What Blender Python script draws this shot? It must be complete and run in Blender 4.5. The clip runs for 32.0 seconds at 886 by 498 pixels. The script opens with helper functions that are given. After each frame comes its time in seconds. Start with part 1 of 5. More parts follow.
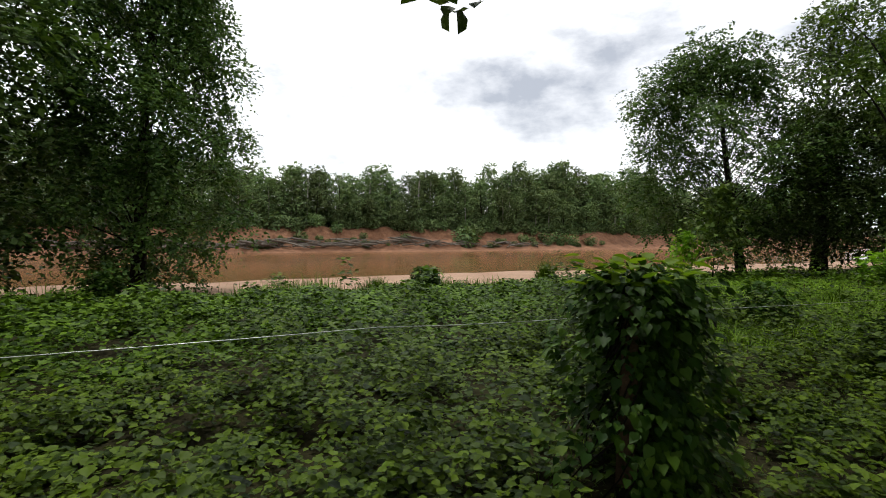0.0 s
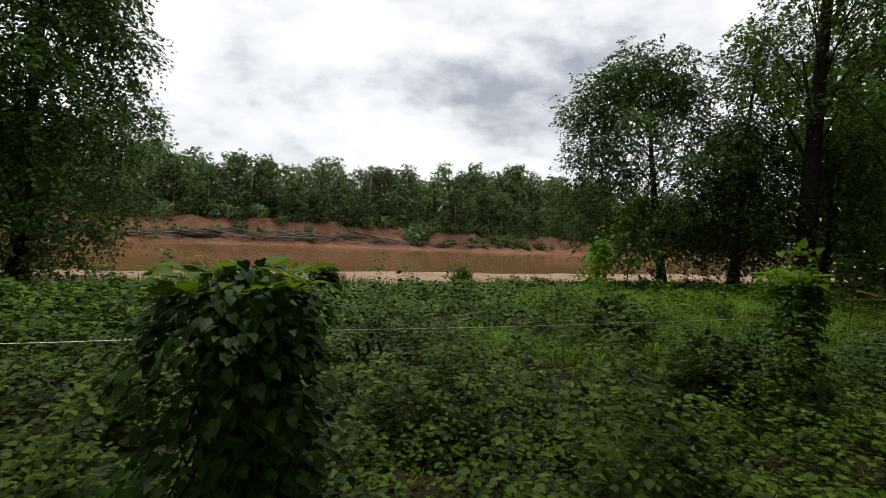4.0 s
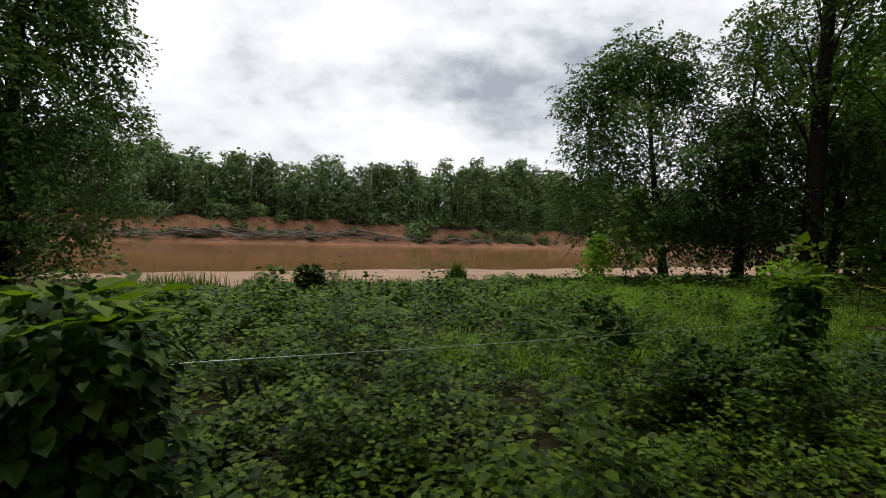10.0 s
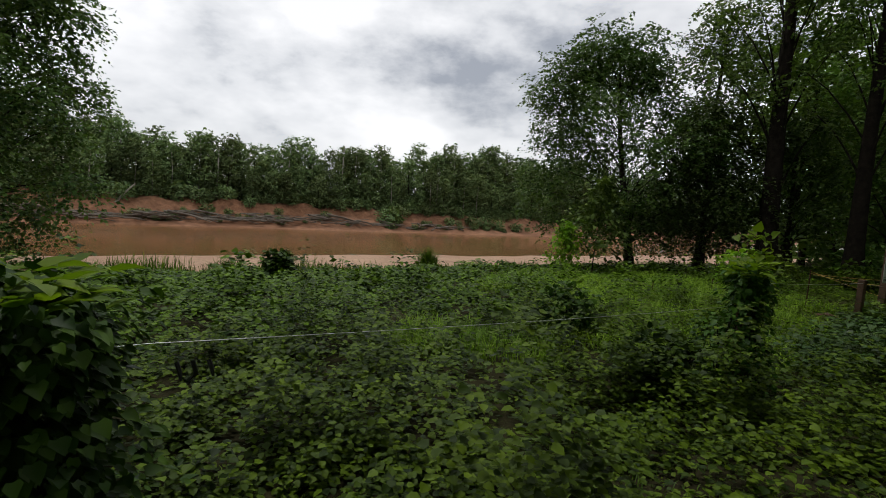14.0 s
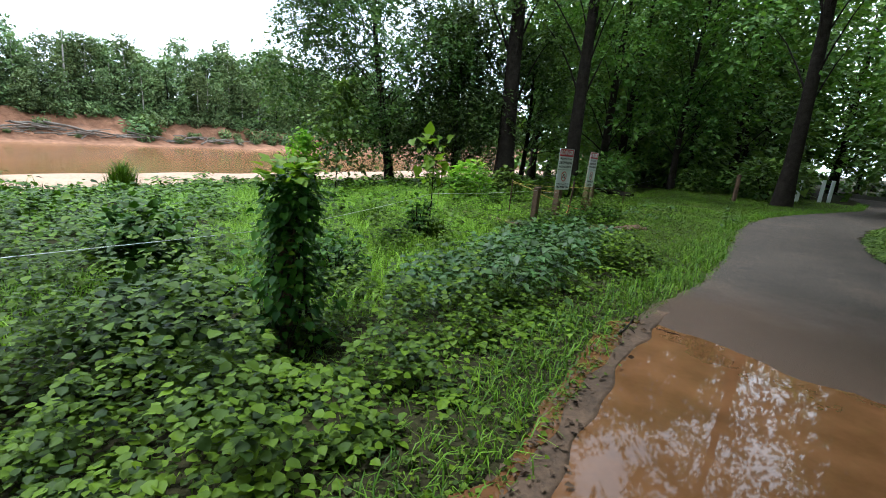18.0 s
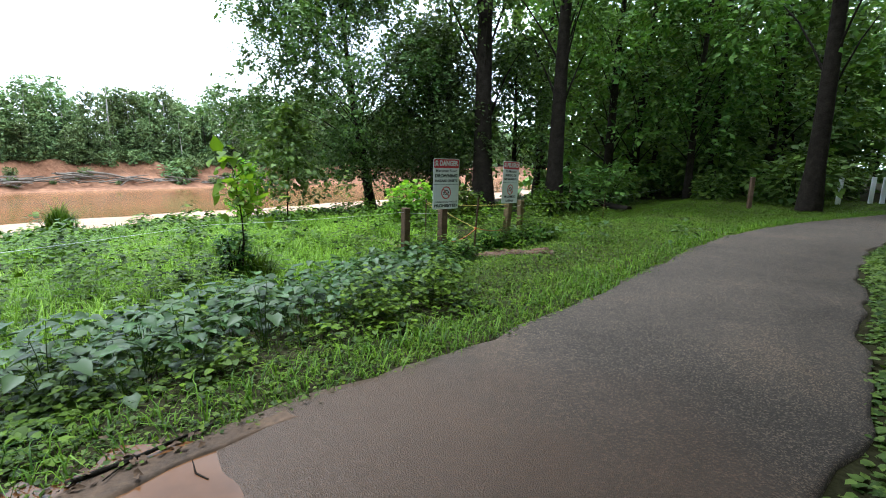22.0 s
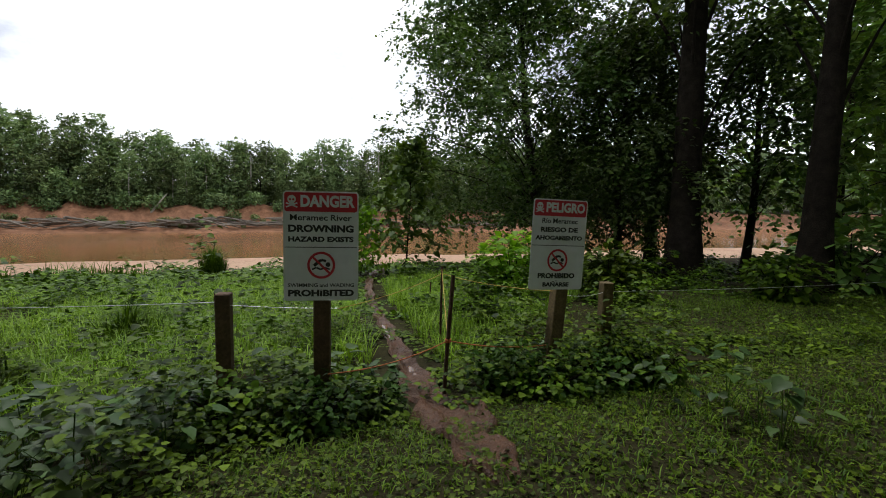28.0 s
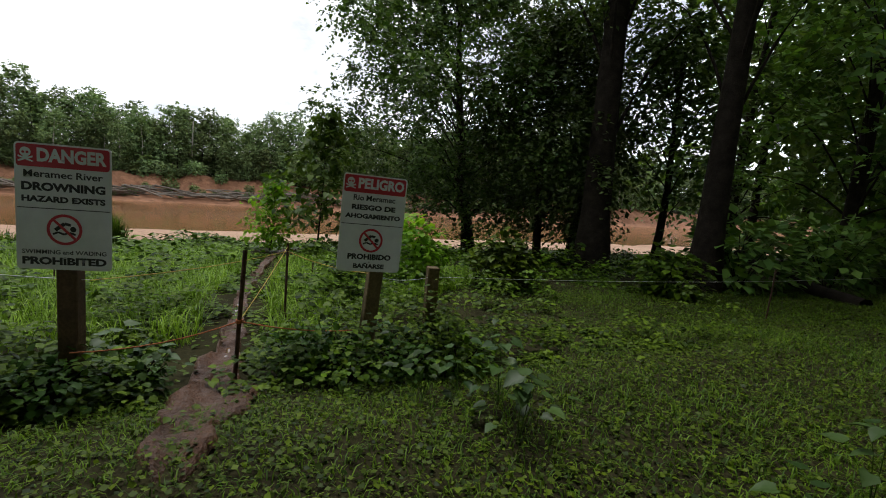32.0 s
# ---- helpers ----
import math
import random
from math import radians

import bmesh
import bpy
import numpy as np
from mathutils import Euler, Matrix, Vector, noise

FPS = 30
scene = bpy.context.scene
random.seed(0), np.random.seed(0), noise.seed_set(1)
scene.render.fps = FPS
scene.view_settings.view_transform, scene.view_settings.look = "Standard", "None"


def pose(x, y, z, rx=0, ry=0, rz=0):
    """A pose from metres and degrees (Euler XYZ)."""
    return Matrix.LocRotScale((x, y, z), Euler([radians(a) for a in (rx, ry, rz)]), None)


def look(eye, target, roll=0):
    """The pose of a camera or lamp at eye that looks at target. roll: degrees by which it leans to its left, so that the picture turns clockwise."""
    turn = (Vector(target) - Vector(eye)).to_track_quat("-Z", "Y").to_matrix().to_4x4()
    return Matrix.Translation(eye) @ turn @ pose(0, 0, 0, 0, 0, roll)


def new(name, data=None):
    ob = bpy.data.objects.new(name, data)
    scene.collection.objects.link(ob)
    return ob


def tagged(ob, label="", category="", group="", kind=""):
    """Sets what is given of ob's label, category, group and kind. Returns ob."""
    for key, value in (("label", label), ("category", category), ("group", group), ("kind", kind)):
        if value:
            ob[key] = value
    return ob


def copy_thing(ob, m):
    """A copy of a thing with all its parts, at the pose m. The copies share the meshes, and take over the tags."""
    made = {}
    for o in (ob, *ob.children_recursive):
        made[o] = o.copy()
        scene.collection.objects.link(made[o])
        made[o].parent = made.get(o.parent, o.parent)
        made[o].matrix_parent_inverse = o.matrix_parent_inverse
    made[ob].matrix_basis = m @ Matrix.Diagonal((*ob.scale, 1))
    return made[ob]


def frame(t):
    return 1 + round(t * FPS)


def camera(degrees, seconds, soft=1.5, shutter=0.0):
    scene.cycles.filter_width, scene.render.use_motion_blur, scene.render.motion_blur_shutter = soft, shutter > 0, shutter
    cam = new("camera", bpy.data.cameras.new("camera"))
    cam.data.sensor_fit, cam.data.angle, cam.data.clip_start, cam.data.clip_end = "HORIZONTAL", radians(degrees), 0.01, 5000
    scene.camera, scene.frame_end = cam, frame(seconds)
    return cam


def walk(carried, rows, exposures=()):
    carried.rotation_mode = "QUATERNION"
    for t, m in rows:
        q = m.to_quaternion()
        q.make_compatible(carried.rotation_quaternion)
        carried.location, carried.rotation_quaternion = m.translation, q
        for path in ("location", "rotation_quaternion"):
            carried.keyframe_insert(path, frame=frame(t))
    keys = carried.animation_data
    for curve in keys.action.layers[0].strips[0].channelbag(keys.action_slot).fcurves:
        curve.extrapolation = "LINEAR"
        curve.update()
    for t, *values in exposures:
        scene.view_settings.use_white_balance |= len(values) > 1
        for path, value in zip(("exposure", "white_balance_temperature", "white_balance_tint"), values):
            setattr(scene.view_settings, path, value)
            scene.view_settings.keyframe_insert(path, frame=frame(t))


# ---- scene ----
cam = camera(86.0, 32.0, soft=1.0, shutter=0.0)
PATH = [
    (0, (-1.497, -0.633, 1.487), (-2.250, 1.216, 1.372), 1.64),
    (0.5, (-1.370, -0.425, 1.524), (-2.188, 1.397, 1.409), 2.62),
    (1, (-1.259, -0.270, 1.473), (-2.125, 1.528, 1.341), 3.40),
    (1.5, (-0.999, -0.266, 1.548), (-1.865, 1.531, 1.401), 4.50),
    (2, (-0.631, -0.230, 1.582), (-1.469, 1.580, 1.439), 4.49),
    (2.5, (-0.299, -0.014, 1.611), (-1.036, 1.841, 1.480), 5.81),
    (4.5, (0.467, 1.288, 1.550), (-0.119, 3.196, 1.435), 4.58),
    (5, (0.626, 1.615, 1.538), (0.055, 3.528, 1.418), 5.08),
    (5.5, (0.758, 1.682, 1.545), (0.026, 3.537, 1.396), 4.75),
    (6, (0.837, 1.692, 1.562), (-0.077, 3.462, 1.382), 3.88),
    (6.5, (0.780, 1.643, 1.566), (-0.083, 3.437, 1.379), 4.52),
    (7, (0.718, 1.709, 1.608), (-0.017, 3.561, 1.434), 4.81),
    (7.5, (0.735, 1.711, 1.640), (0.198, 3.632, 1.484), 5.35),
    (8, (0.770, 1.741, 1.659), (0.446, 3.711, 1.530), 5.73),
    (8.5, (0.794, 1.761, 1.677), (0.570, 3.746, 1.571), 5.60),
    (9, (0.827, 1.673, 1.700), (0.537, 3.649, 1.604), 4.67),
    (9.5, (0.720, 1.678, 1.670), (0.274, 3.625, 1.561), 3.76),
    (10, (0.678, 1.666, 1.666), (0.051, 3.560, 1.534), 3.57),
    (10.5, (0.676, 1.659, 1.670), (-0.107, 3.493, 1.518), 3.93),
    (11, (0.672, 1.641, 1.670), (-0.235, 3.416, 1.509), 3.77),
    (11.5, (0.657, 1.629, 1.663), (-0.333, 3.358, 1.487), 3.96),
    (12, (0.603, 1.663, 1.643), (-0.472, 3.338, 1.454), 3.80),
    (12.5, (0.500, 1.739, 1.598), (-0.715, 3.314, 1.385), 3.40),
    (13, (0.538, 1.691, 1.615), (-0.691, 3.253, 1.387), 3.87),
    (13.5, (0.677, 1.611, 1.654), (-0.241, 3.374, 1.439), 5.28),
    (14, (0.767, 1.654, 1.656), (0.254, 3.579, 1.475), 4.45),
    (14.5, (0.943, 1.777, 1.651), (0.710, 3.752, 1.434), 5.95),
    (15, (1.222, 1.837, 1.654), (1.308, 3.807, 1.316), 5.60),
    (15.5, (1.526, 2.286, 1.630), (1.805, 4.234, 1.273), 4.67),
    (17.5, (3.017, 3.903, 1.610), (3.255, 5.839, 1.170), 5.21),
    (18, (3.556, 4.050, 1.575), (3.849, 5.977, 1.124), 5.70),
    (18.5, (4.046, 4.148, 1.585), (4.421, 6.061, 1.140), 5.14),
    (19, (4.479, 4.366, 1.504), (4.900, 6.276, 1.085), 4.71),
    (19.5, (4.949, 4.427, 1.508), (5.412, 6.330, 1.104), 4.05),
    (20, (5.576, 4.475, 1.530), (6.003, 6.392, 1.155), 3.39),
    (20.5, (6.146, 4.681, 1.539), (6.482, 6.619, 1.176), 2.94),
    (21, (6.588, 5.008, 1.589), (6.806, 6.962, 1.226), 2.86),
    (21.5, (7.077, 5.289, 1.589), (7.169, 7.253, 1.220), 2.00),
    (22, (7.438, 5.717, 1.584), (7.498, 7.682, 1.218), 1.64),
    (22.5, (7.741, 6.260, 1.617), (7.777, 8.226, 1.255), 1.23),
    (23, (7.838, 6.852, 1.624), (7.837, 8.820, 1.271), 0.77),
    (23.5, (8.074, 7.394, 1.617), (8.019, 9.365, 1.287), 0.83),
    (24, (8.290, 7.966, 1.636), (8.139, 9.937, 1.334), 0.94),
    (24.5, (8.523, 8.491, 1.650), (8.242, 10.453, 1.384), 0.77),
    (25, (8.780, 9.046, 1.681), (8.346, 10.985, 1.448), 0.65),
    (25.5, (9.005, 9.545, 1.650), (8.467, 11.458, 1.423), 1.14),
    (27.5, (10.314, 11.203, 1.617), (9.430, 12.985, 1.410), 1.10),
    (28, (10.545, 11.536, 1.573), (9.570, 13.269, 1.368), 1.40),
    (28.5, (10.767, 11.849, 1.580), (9.670, 13.510, 1.384), 1.50),
    (29, (10.935, 12.072, 1.591), (9.691, 13.625, 1.393), 1.20),
    (29.5, (10.948, 12.241, 1.563), (9.635, 13.733, 1.346), 2.60),
    (30, (11.041, 12.360, 1.579), (9.630, 13.767, 1.401), 1.90),
    (30.5, (11.140, 12.433, 1.577), (9.698, 13.808, 1.396), 2.40),
    (31, (11.213, 12.473, 1.571), (9.923, 13.988, 1.366), 2.56),
    (31.5, (11.390, 12.474, 1.556), (10.347, 14.166, 1.329), 2.60),
    (32, (11.685, 12.464, 1.558), (10.871, 14.273, 1.300), 5.00),
]
EXPOSURE = [(0, 0.05, 6500, 10), (2, -0.25, 6500, 10), (5, -0.35, 6500, 10), (6, -0.4, 6500, 10), (9, -0.35, 6500, 10), (13, -0.4, 6500, 10), (14.5, -0.55, 6500, 10), (15.6, -0.65, 6500, 8), (17.5, 0.9, 5450, 5), (18, 1.3, 5450, 5), (19, 1.6, 5450, 5), (21, 1.68, 5450, 5), (23, 1.5, 5500, 6), (25, 1.35, 5450, 5), (25.6, 0.85, 5700, 7), (27.5, 0.3, 6300, 11), (28.5, 0.05, 6300, 11), (32, 0.05, 6300, 11)]
walk(cam, [(t, look(eye, target, roll)) for t, eye, target, roll in PATH], EXPOSURE)

# ---- light: an overcast summer sky ----
SUN_EL, SUN_ROT = radians(70), radians(306)
world = bpy.data.worlds.new("overcast_sky")
scene.world = world
world.use_nodes = True


def add(tree, kind, **props):
    n = tree.nodes.new(kind)
    for k, v in props.items():
        if k in n.inputs:
            n.inputs[k].default_value = v
    return n


CLOUDS = [((-0.256, 0.935, 0.247), 0.34, 0.2), ((-0.605, 0.759, 0.242), 0.34, 0.04), ((-0.202, 0.964, 0.173), 0.22, 0.1)]


def build_world():
    t = world.node_tree
    t.nodes.clear()
    out = t.nodes.new("ShaderNodeOutputWorld")
    bg = t.nodes.new("ShaderNodeBackground")
    sky = t.nodes.new("ShaderNodeTexSky")
    sky.sky_type, sky.sun_disc, sky.sun_elevation, sky.sun_rotation = "NISHITA", False, SUN_EL, SUN_ROT
    co = t.nodes.new("ShaderNodeTexCoord")
    mp = t.nodes.new("ShaderNodeMapping")
    mp.inputs["Scale"].default_value = (1.0, 1.0, 2.0)
    mp.inputs["Location"].default_value = (0.35, 0.1, 0.2)
    big = t.nodes.new("ShaderNodeTexNoise")
    big.inputs["Scale"].default_value = 3.2
    big.inputs["Detail"].default_value = 7.0
    big.inputs["Roughness"].default_value = 0.58
    ramp = t.nodes.new("ShaderNodeValToRGB")
    r = ramp.color_ramp
    r.elements[0].position, r.elements[0].color = 0.30, (6.0, 6.4, 7.2, 1)
    r.elements[1].position, r.elements[1].color = 0.60, (16.5, 16.5, 16.7, 1)
    mid = r.elements.new(0.45)
    mid.color = (12.6, 12.8, 13.2, 1)
    mix = t.nodes.new("ShaderNodeMix")
    mix.data_type = "RGBA"
    mix.inputs[0].default_value = 0.88
    L = t.links.new
    L(co.outputs["Generated"], mp.inputs["Vector"])
    L(mp.outputs[0], big.inputs["Vector"])
    # two heavy grey clouds over the far bank
    last = big.outputs["Fac"]
    for c, reach, dark in CLOUDS:
        far = t.nodes.new("ShaderNodeVectorMath")
        far.operation = "DISTANCE"
        flat = t.nodes.new("ShaderNodeVectorMath")
        flat.operation = "MULTIPLY"
        flat.inputs[1].default_value = (1.0, 1.0, 3.6)
        L(co.outputs["Generated"], flat.inputs[0])
        L(flat.outputs[0], far.inputs[0])
        far.inputs[1].default_value = (c[0], c[1], c[2] * 3.6)
        mr = t.nodes.new("ShaderNodeMapRange")
        mr.inputs["From Min"].default_value, mr.inputs["From Max"].default_value = 0.0, reach
        mr.inputs["To Min"].default_value, mr.inputs["To Max"].default_value = dark, 0.0
        L(far.outputs["Value"], mr.inputs[0])
        take = t.nodes.new("ShaderNodeMath")
        take.operation = "SUBTRACT"
        L(last, take.inputs[0])
        L(mr.outputs[0], take.inputs[1])
        last = take.outputs[0]
    L(last, ramp.inputs[0])
    L(sky.outputs[0], mix.inputs[6])
    L(ramp.outputs[0], mix.inputs[7])
    L(mix.outputs[2], bg.inputs[0])
    bg.inputs["Strength"].default_value = 0.094
    L(bg.outputs[0], out.inputs[0])


build_world()
sun = new("sun", bpy.data.lights.new("sun", "SUN"))
sun.data.energy, sun.data.angle, sun.data.color = 1.9, radians(14), (1.0, 0.97, 0.92)
sun.matrix_basis = look((-35.0, 25.4, 119.0), (0, 0, 0))

# ---- materials ----
RNG = np.random.default_rng(7)


def material(name):
    m = bpy.data.materials.new(name)
    m.use_nodes = True
    t = m.node_tree
    t.nodes.clear()
    return m, t, t.nodes.new("ShaderNodeOutputMaterial"), t.links.new


def noise_ramp(t, L, scale, stops, detail=6.0, rough=0.6, vec=None, coord="Object"):
    n = t.nodes.new("ShaderNodeTexNoise")
    n.inputs["Scale"].default_value, n.inputs["Detail"].default_value, n.inputs["Roughness"].default_value = scale, detail, rough
    if vec is None:
        vec = t.nodes.new("ShaderNodeTexCoord").outputs[coord]
    L(vec, n.inputs["Vector"])
    r = t.nodes.new("ShaderNodeValToRGB")
    e = r.color_ramp.elements
    e[0].position, e[0].color = stops[0][0], (*stops[0][1], 1)
    e[1].position, e[1].color = stops[-1][0], (*stops[-1][1], 1)
    for p, c in stops[1:-1]:
        e.new(p).color = (*c, 1)
    L(n.outputs["Fac"], r.inputs[0])
    return r.outputs[0], n.outputs["Fac"]


def mixed(t, L, fac, a, b, kind="MIX"):
    m = t.nodes.new("ShaderNodeMix")
    m.data_type, m.blend_type = "RGBA", kind
    for sock, v in ((m.inputs[0], fac), (m.inputs[6], a), (m.inputs[7], b)):
        if isinstance(v, (int, float)):
            sock.default_value = v
        elif isinstance(v, tuple):
            sock.default_value = (*v, 1)
        else:
            L(v, sock)
    return m.outputs[2]


def bumped(t, L, height, strength, dist=0.02):
    b = t.nodes.new("ShaderNodeBump")
    b.inputs["Strength"].default_value, b.inputs["Distance"].default_value = strength, dist
    L(height, b.inputs["Height"])
    return b.outputs[0]


def rough_stuff(name, c1, c2, scale=3.0, fine=40.0, rough=0.85, bump=0.4, dist=0.02, spec=0.3):
    """An opaque surface with variation at two scales."""
    m, t, out, L = material(name)
    p = t.nodes.new("ShaderNodeBsdfPrincipled")
    big, _ = noise_ramp(t, L, scale, [(0.3, c1), (0.7, c2)])
    sm, h = noise_ramp(t, L, fine, [(0.3, (0.62, 0.62, 0.62)), (0.7, (1.25, 1.25, 1.25))])
    L(mixed(t, L, 1.0, big, sm, "MULTIPLY"), p.inputs["Base Color"])
    p.inputs["Roughness"].default_value = rough
    p.inputs["Specular IOR Level"].default_value = spec
    L(bumped(t, L, h, bump, dist), p.inputs["Normal"])
    L(p.outputs[0], out.inputs[0])
    return m


def leaf_stuff(name, dark, light, patch=0.35, rough=0.5, glow=0.35, spec=0.13):
    """Leaves: each island its own green, drifts of colour over the place, light through the blade."""
    m, t, out, L = material(name)
    geo = t.nodes.new("ShaderNodeNewGeometry")
    r = t.nodes.new("ShaderNodeValToRGB")
    r.color_ramp.elements[0].color, r.color_ramp.elements[1].color = (*dark, 1), (*light, 1)
    L(geo.outputs["Random Per Island"], r.inputs[0])
    big, _ = noise_ramp(t, L, patch, [(0.3, (0.62, 0.7, 0.62)), (0.7, (1.3, 1.25, 1.1))], coord="Object")
    obj = t.nodes.new("ShaderNodeObjectInfo")
    hue = t.nodes.new("ShaderNodeHueSaturation")
    mr = t.nodes.new("ShaderNodeMapRange")
    mr.inputs["To Min"].default_value, mr.inputs["To Max"].default_value = 0.72, 1.25
    L(obj.outputs["Random"], mr.inputs[0])
    L(mr.outputs[0], hue.inputs["Value"])
    hr = t.nodes.new("ShaderNodeMapRange")
    hr.inputs["To Min"].default_value, hr.inputs["To Max"].default_value = 0.485, 0.512
    L(obj.outputs["Random"], hr.inputs[0])
    L(hr.outputs[0], hue.inputs["Hue"])
    L(mixed(t, L, 1.0, r.outputs[0], big, "MULTIPLY"), hue.inputs["Color"])
    p = t.nodes.new("ShaderNodeBsdfPrincipled")
    p.inputs["Roughness"].default_value = rough
    p.inputs["Specular IOR Level"].default_value = spec
    L(hue.outputs[0], p.inputs["Base Color"])
    tr = t.nodes.new("ShaderNodeBsdfTranslucent")
    L(mixed(t, L, 1.0, hue.outputs[0], (1.25, 1.35, 0.55), "MULTIPLY"), tr.inputs[0])
    ms = t.nodes.new("ShaderNodeMixShader")
    ms.inputs[0].default_value = glow
    L(p.outputs[0], ms.inputs[1])
    L(tr.outputs[0], ms.inputs[2])
    L(ms.outputs[0], out.inputs[0])
    return m


def plain(name, c, rough=0.5, metal=0.0, var=0.15, fine=30.0, bump=0.05):
    m, t, out, L = material(name)
    p = t.nodes.new("ShaderNodeBsdfPrincipled")
    sm, h = noise_ramp(t, L, fine, [(0.3, tuple(v * (1 - var) for v in c)), (0.7, tuple(min(1, v * (1 + var)) for v in c))])
    L(sm, p.inputs["Base Color"])
    p.inputs["Roughness"].default_value, p.inputs["Metallic"].default_value = rough, metal
    L(bumped(t, L, h, bump, 0.005), p.inputs["Normal"])
    L(p.outputs[0], out.inputs[0])
    return m


LEAF_WEED = leaf_stuff("weed_leaves", (0.014, 0.033, 0.003), (0.104, 0.175, 0.008), 1.3, 0.5, 0.1, 0.1)
LEAF_BROAD = leaf_stuff("broad_leaves", (0.018, 0.044, 0.01), (0.066, 0.118, 0.028), 0.8, 0.45, 0.12, 0.18)
LEAF_GRASS = leaf_stuff("grass_blades", (0.028, 0.066, 0.005), (0.12, 0.2, 0.013), 0.9, 0.5, 0.15, 0.12)
LEAF_TREE = leaf_stuff("tree_leaves", (0.026, 0.055, 0.014), (0.105, 0.168, 0.04), 0.25, 0.5, 0.2, 0.15)
# Leaves across the river: distance haze is mixed into their paler, bluer colour.
LEAF_FAR_HAZED = leaf_stuff("hazed_far_leaves", (0.075, 0.12, 0.055), (0.22, 0.29, 0.13), 0.08, 0.6, 0.15, 0.1)
LEAF_WOOD = leaf_stuff("wood_leaves", (0.04, 0.084, 0.02), (0.155, 0.245, 0.052), 0.25, 0.5, 0.26, 0.15)
LEAF_FIELD = leaf_stuff("field_blades", (0.08, 0.135, 0.012), (0.21, 0.31, 0.026), 0.6, 0.5, 0.2, 0.12)
LEAF_BRIGHT = leaf_stuff("bright_leaves", (0.1, 0.19, 0.013), (0.22, 0.34, 0.028), 0.6, 0.5, 0.4)
LEAF_VINE = leaf_stuff("vine_leaves", (0.014, 0.042, 0.005), (0.06, 0.118, 0.012), 0.9, 0.5, 0.15, 0.12)
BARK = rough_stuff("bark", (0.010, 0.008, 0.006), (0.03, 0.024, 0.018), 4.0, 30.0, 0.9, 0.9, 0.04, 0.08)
BARK_PALE = rough_stuff("pale_bark", (0.3, 0.28, 0.24), (0.5, 0.47, 0.42), 2.0, 12.0, 0.8, 0.4)
SAND = rough_stuff("river_sand", (0.31, 0.2, 0.132), (0.42, 0.285, 0.195), 0.25, 5.0, 0.9, 0.5, 0.05, 0.1)
CLAY = rough_stuff("red_clay", (0.16, 0.073, 0.036), (0.31, 0.155, 0.086), 0.22, 1.3, 0.9, 1.0, 0.3)
SOIL = rough_stuff("leaf_soil", (0.02, 0.018, 0.009), (0.036, 0.034, 0.014), 1.5, 24.0, 0.95, 0.6, 0.02, 0.05)
MUD = rough_stuff("wet_mud", (0.045, 0.02, 0.01), (0.115, 0.053, 0.027), 2.5, 26.0, 0.45, 1.0, 0.04, 0.25)
SILT = rough_stuff("tan_silt", (0.045, 0.028, 0.016), (0.1, 0.062, 0.037), 2.0, 22.0, 0.75, 0.5, 0.015, 0.2)
DRIFT = rough_stuff("driftwood", (0.10, 0.085, 0.07), (0.22, 0.19, 0.155), 3.0, 18.0, 0.9, 0.5)
POSTWOOD = rough_stuff("weathered_post", (0.06, 0.036, 0.022), (0.13, 0.08, 0.045), 6.0, 40.0, 0.85, 0.5, 0.01)
POSTNEW = rough_stuff("treated_post", (0.085, 0.058, 0.026), (0.16, 0.115, 0.05), 6.0, 40.0, 0.85, 0.5, 0.01)
IRON = rough_stuff("rusty_iron", (0.045, 0.025, 0.018), (0.10, 0.05, 0.03), 20.0, 90.0, 0.8, 0.4, 0.003)
WIRE = plain("galvanised_wire", (0.62, 0.63, 0.62), 0.4, 0.6)
ROPE_ORANGE = plain("orange_cord", (0.42, 0.12, 0.04), 0.8)
ROPE_YELLOW = plain("yellow_cord", (0.42, 0.28, 0.06), 0.8)
SIGN_WHITE = plain("sign_white", (0.74, 0.75, 0.75), 0.4, 0.0, 0.06, 9.0, 0.02)
SIGN_RED = plain("sign_red", (0.52, 0.025, 0.04), 0.4, 0.0, 0.08, 9.0, 0.02)
SIGN_BLACK = plain("sign_black", (0.018, 0.018, 0.02), 0.45)
SIGN_BACK = plain("sign_back", (0.5, 0.5, 0.5), 0.35, 0.8)


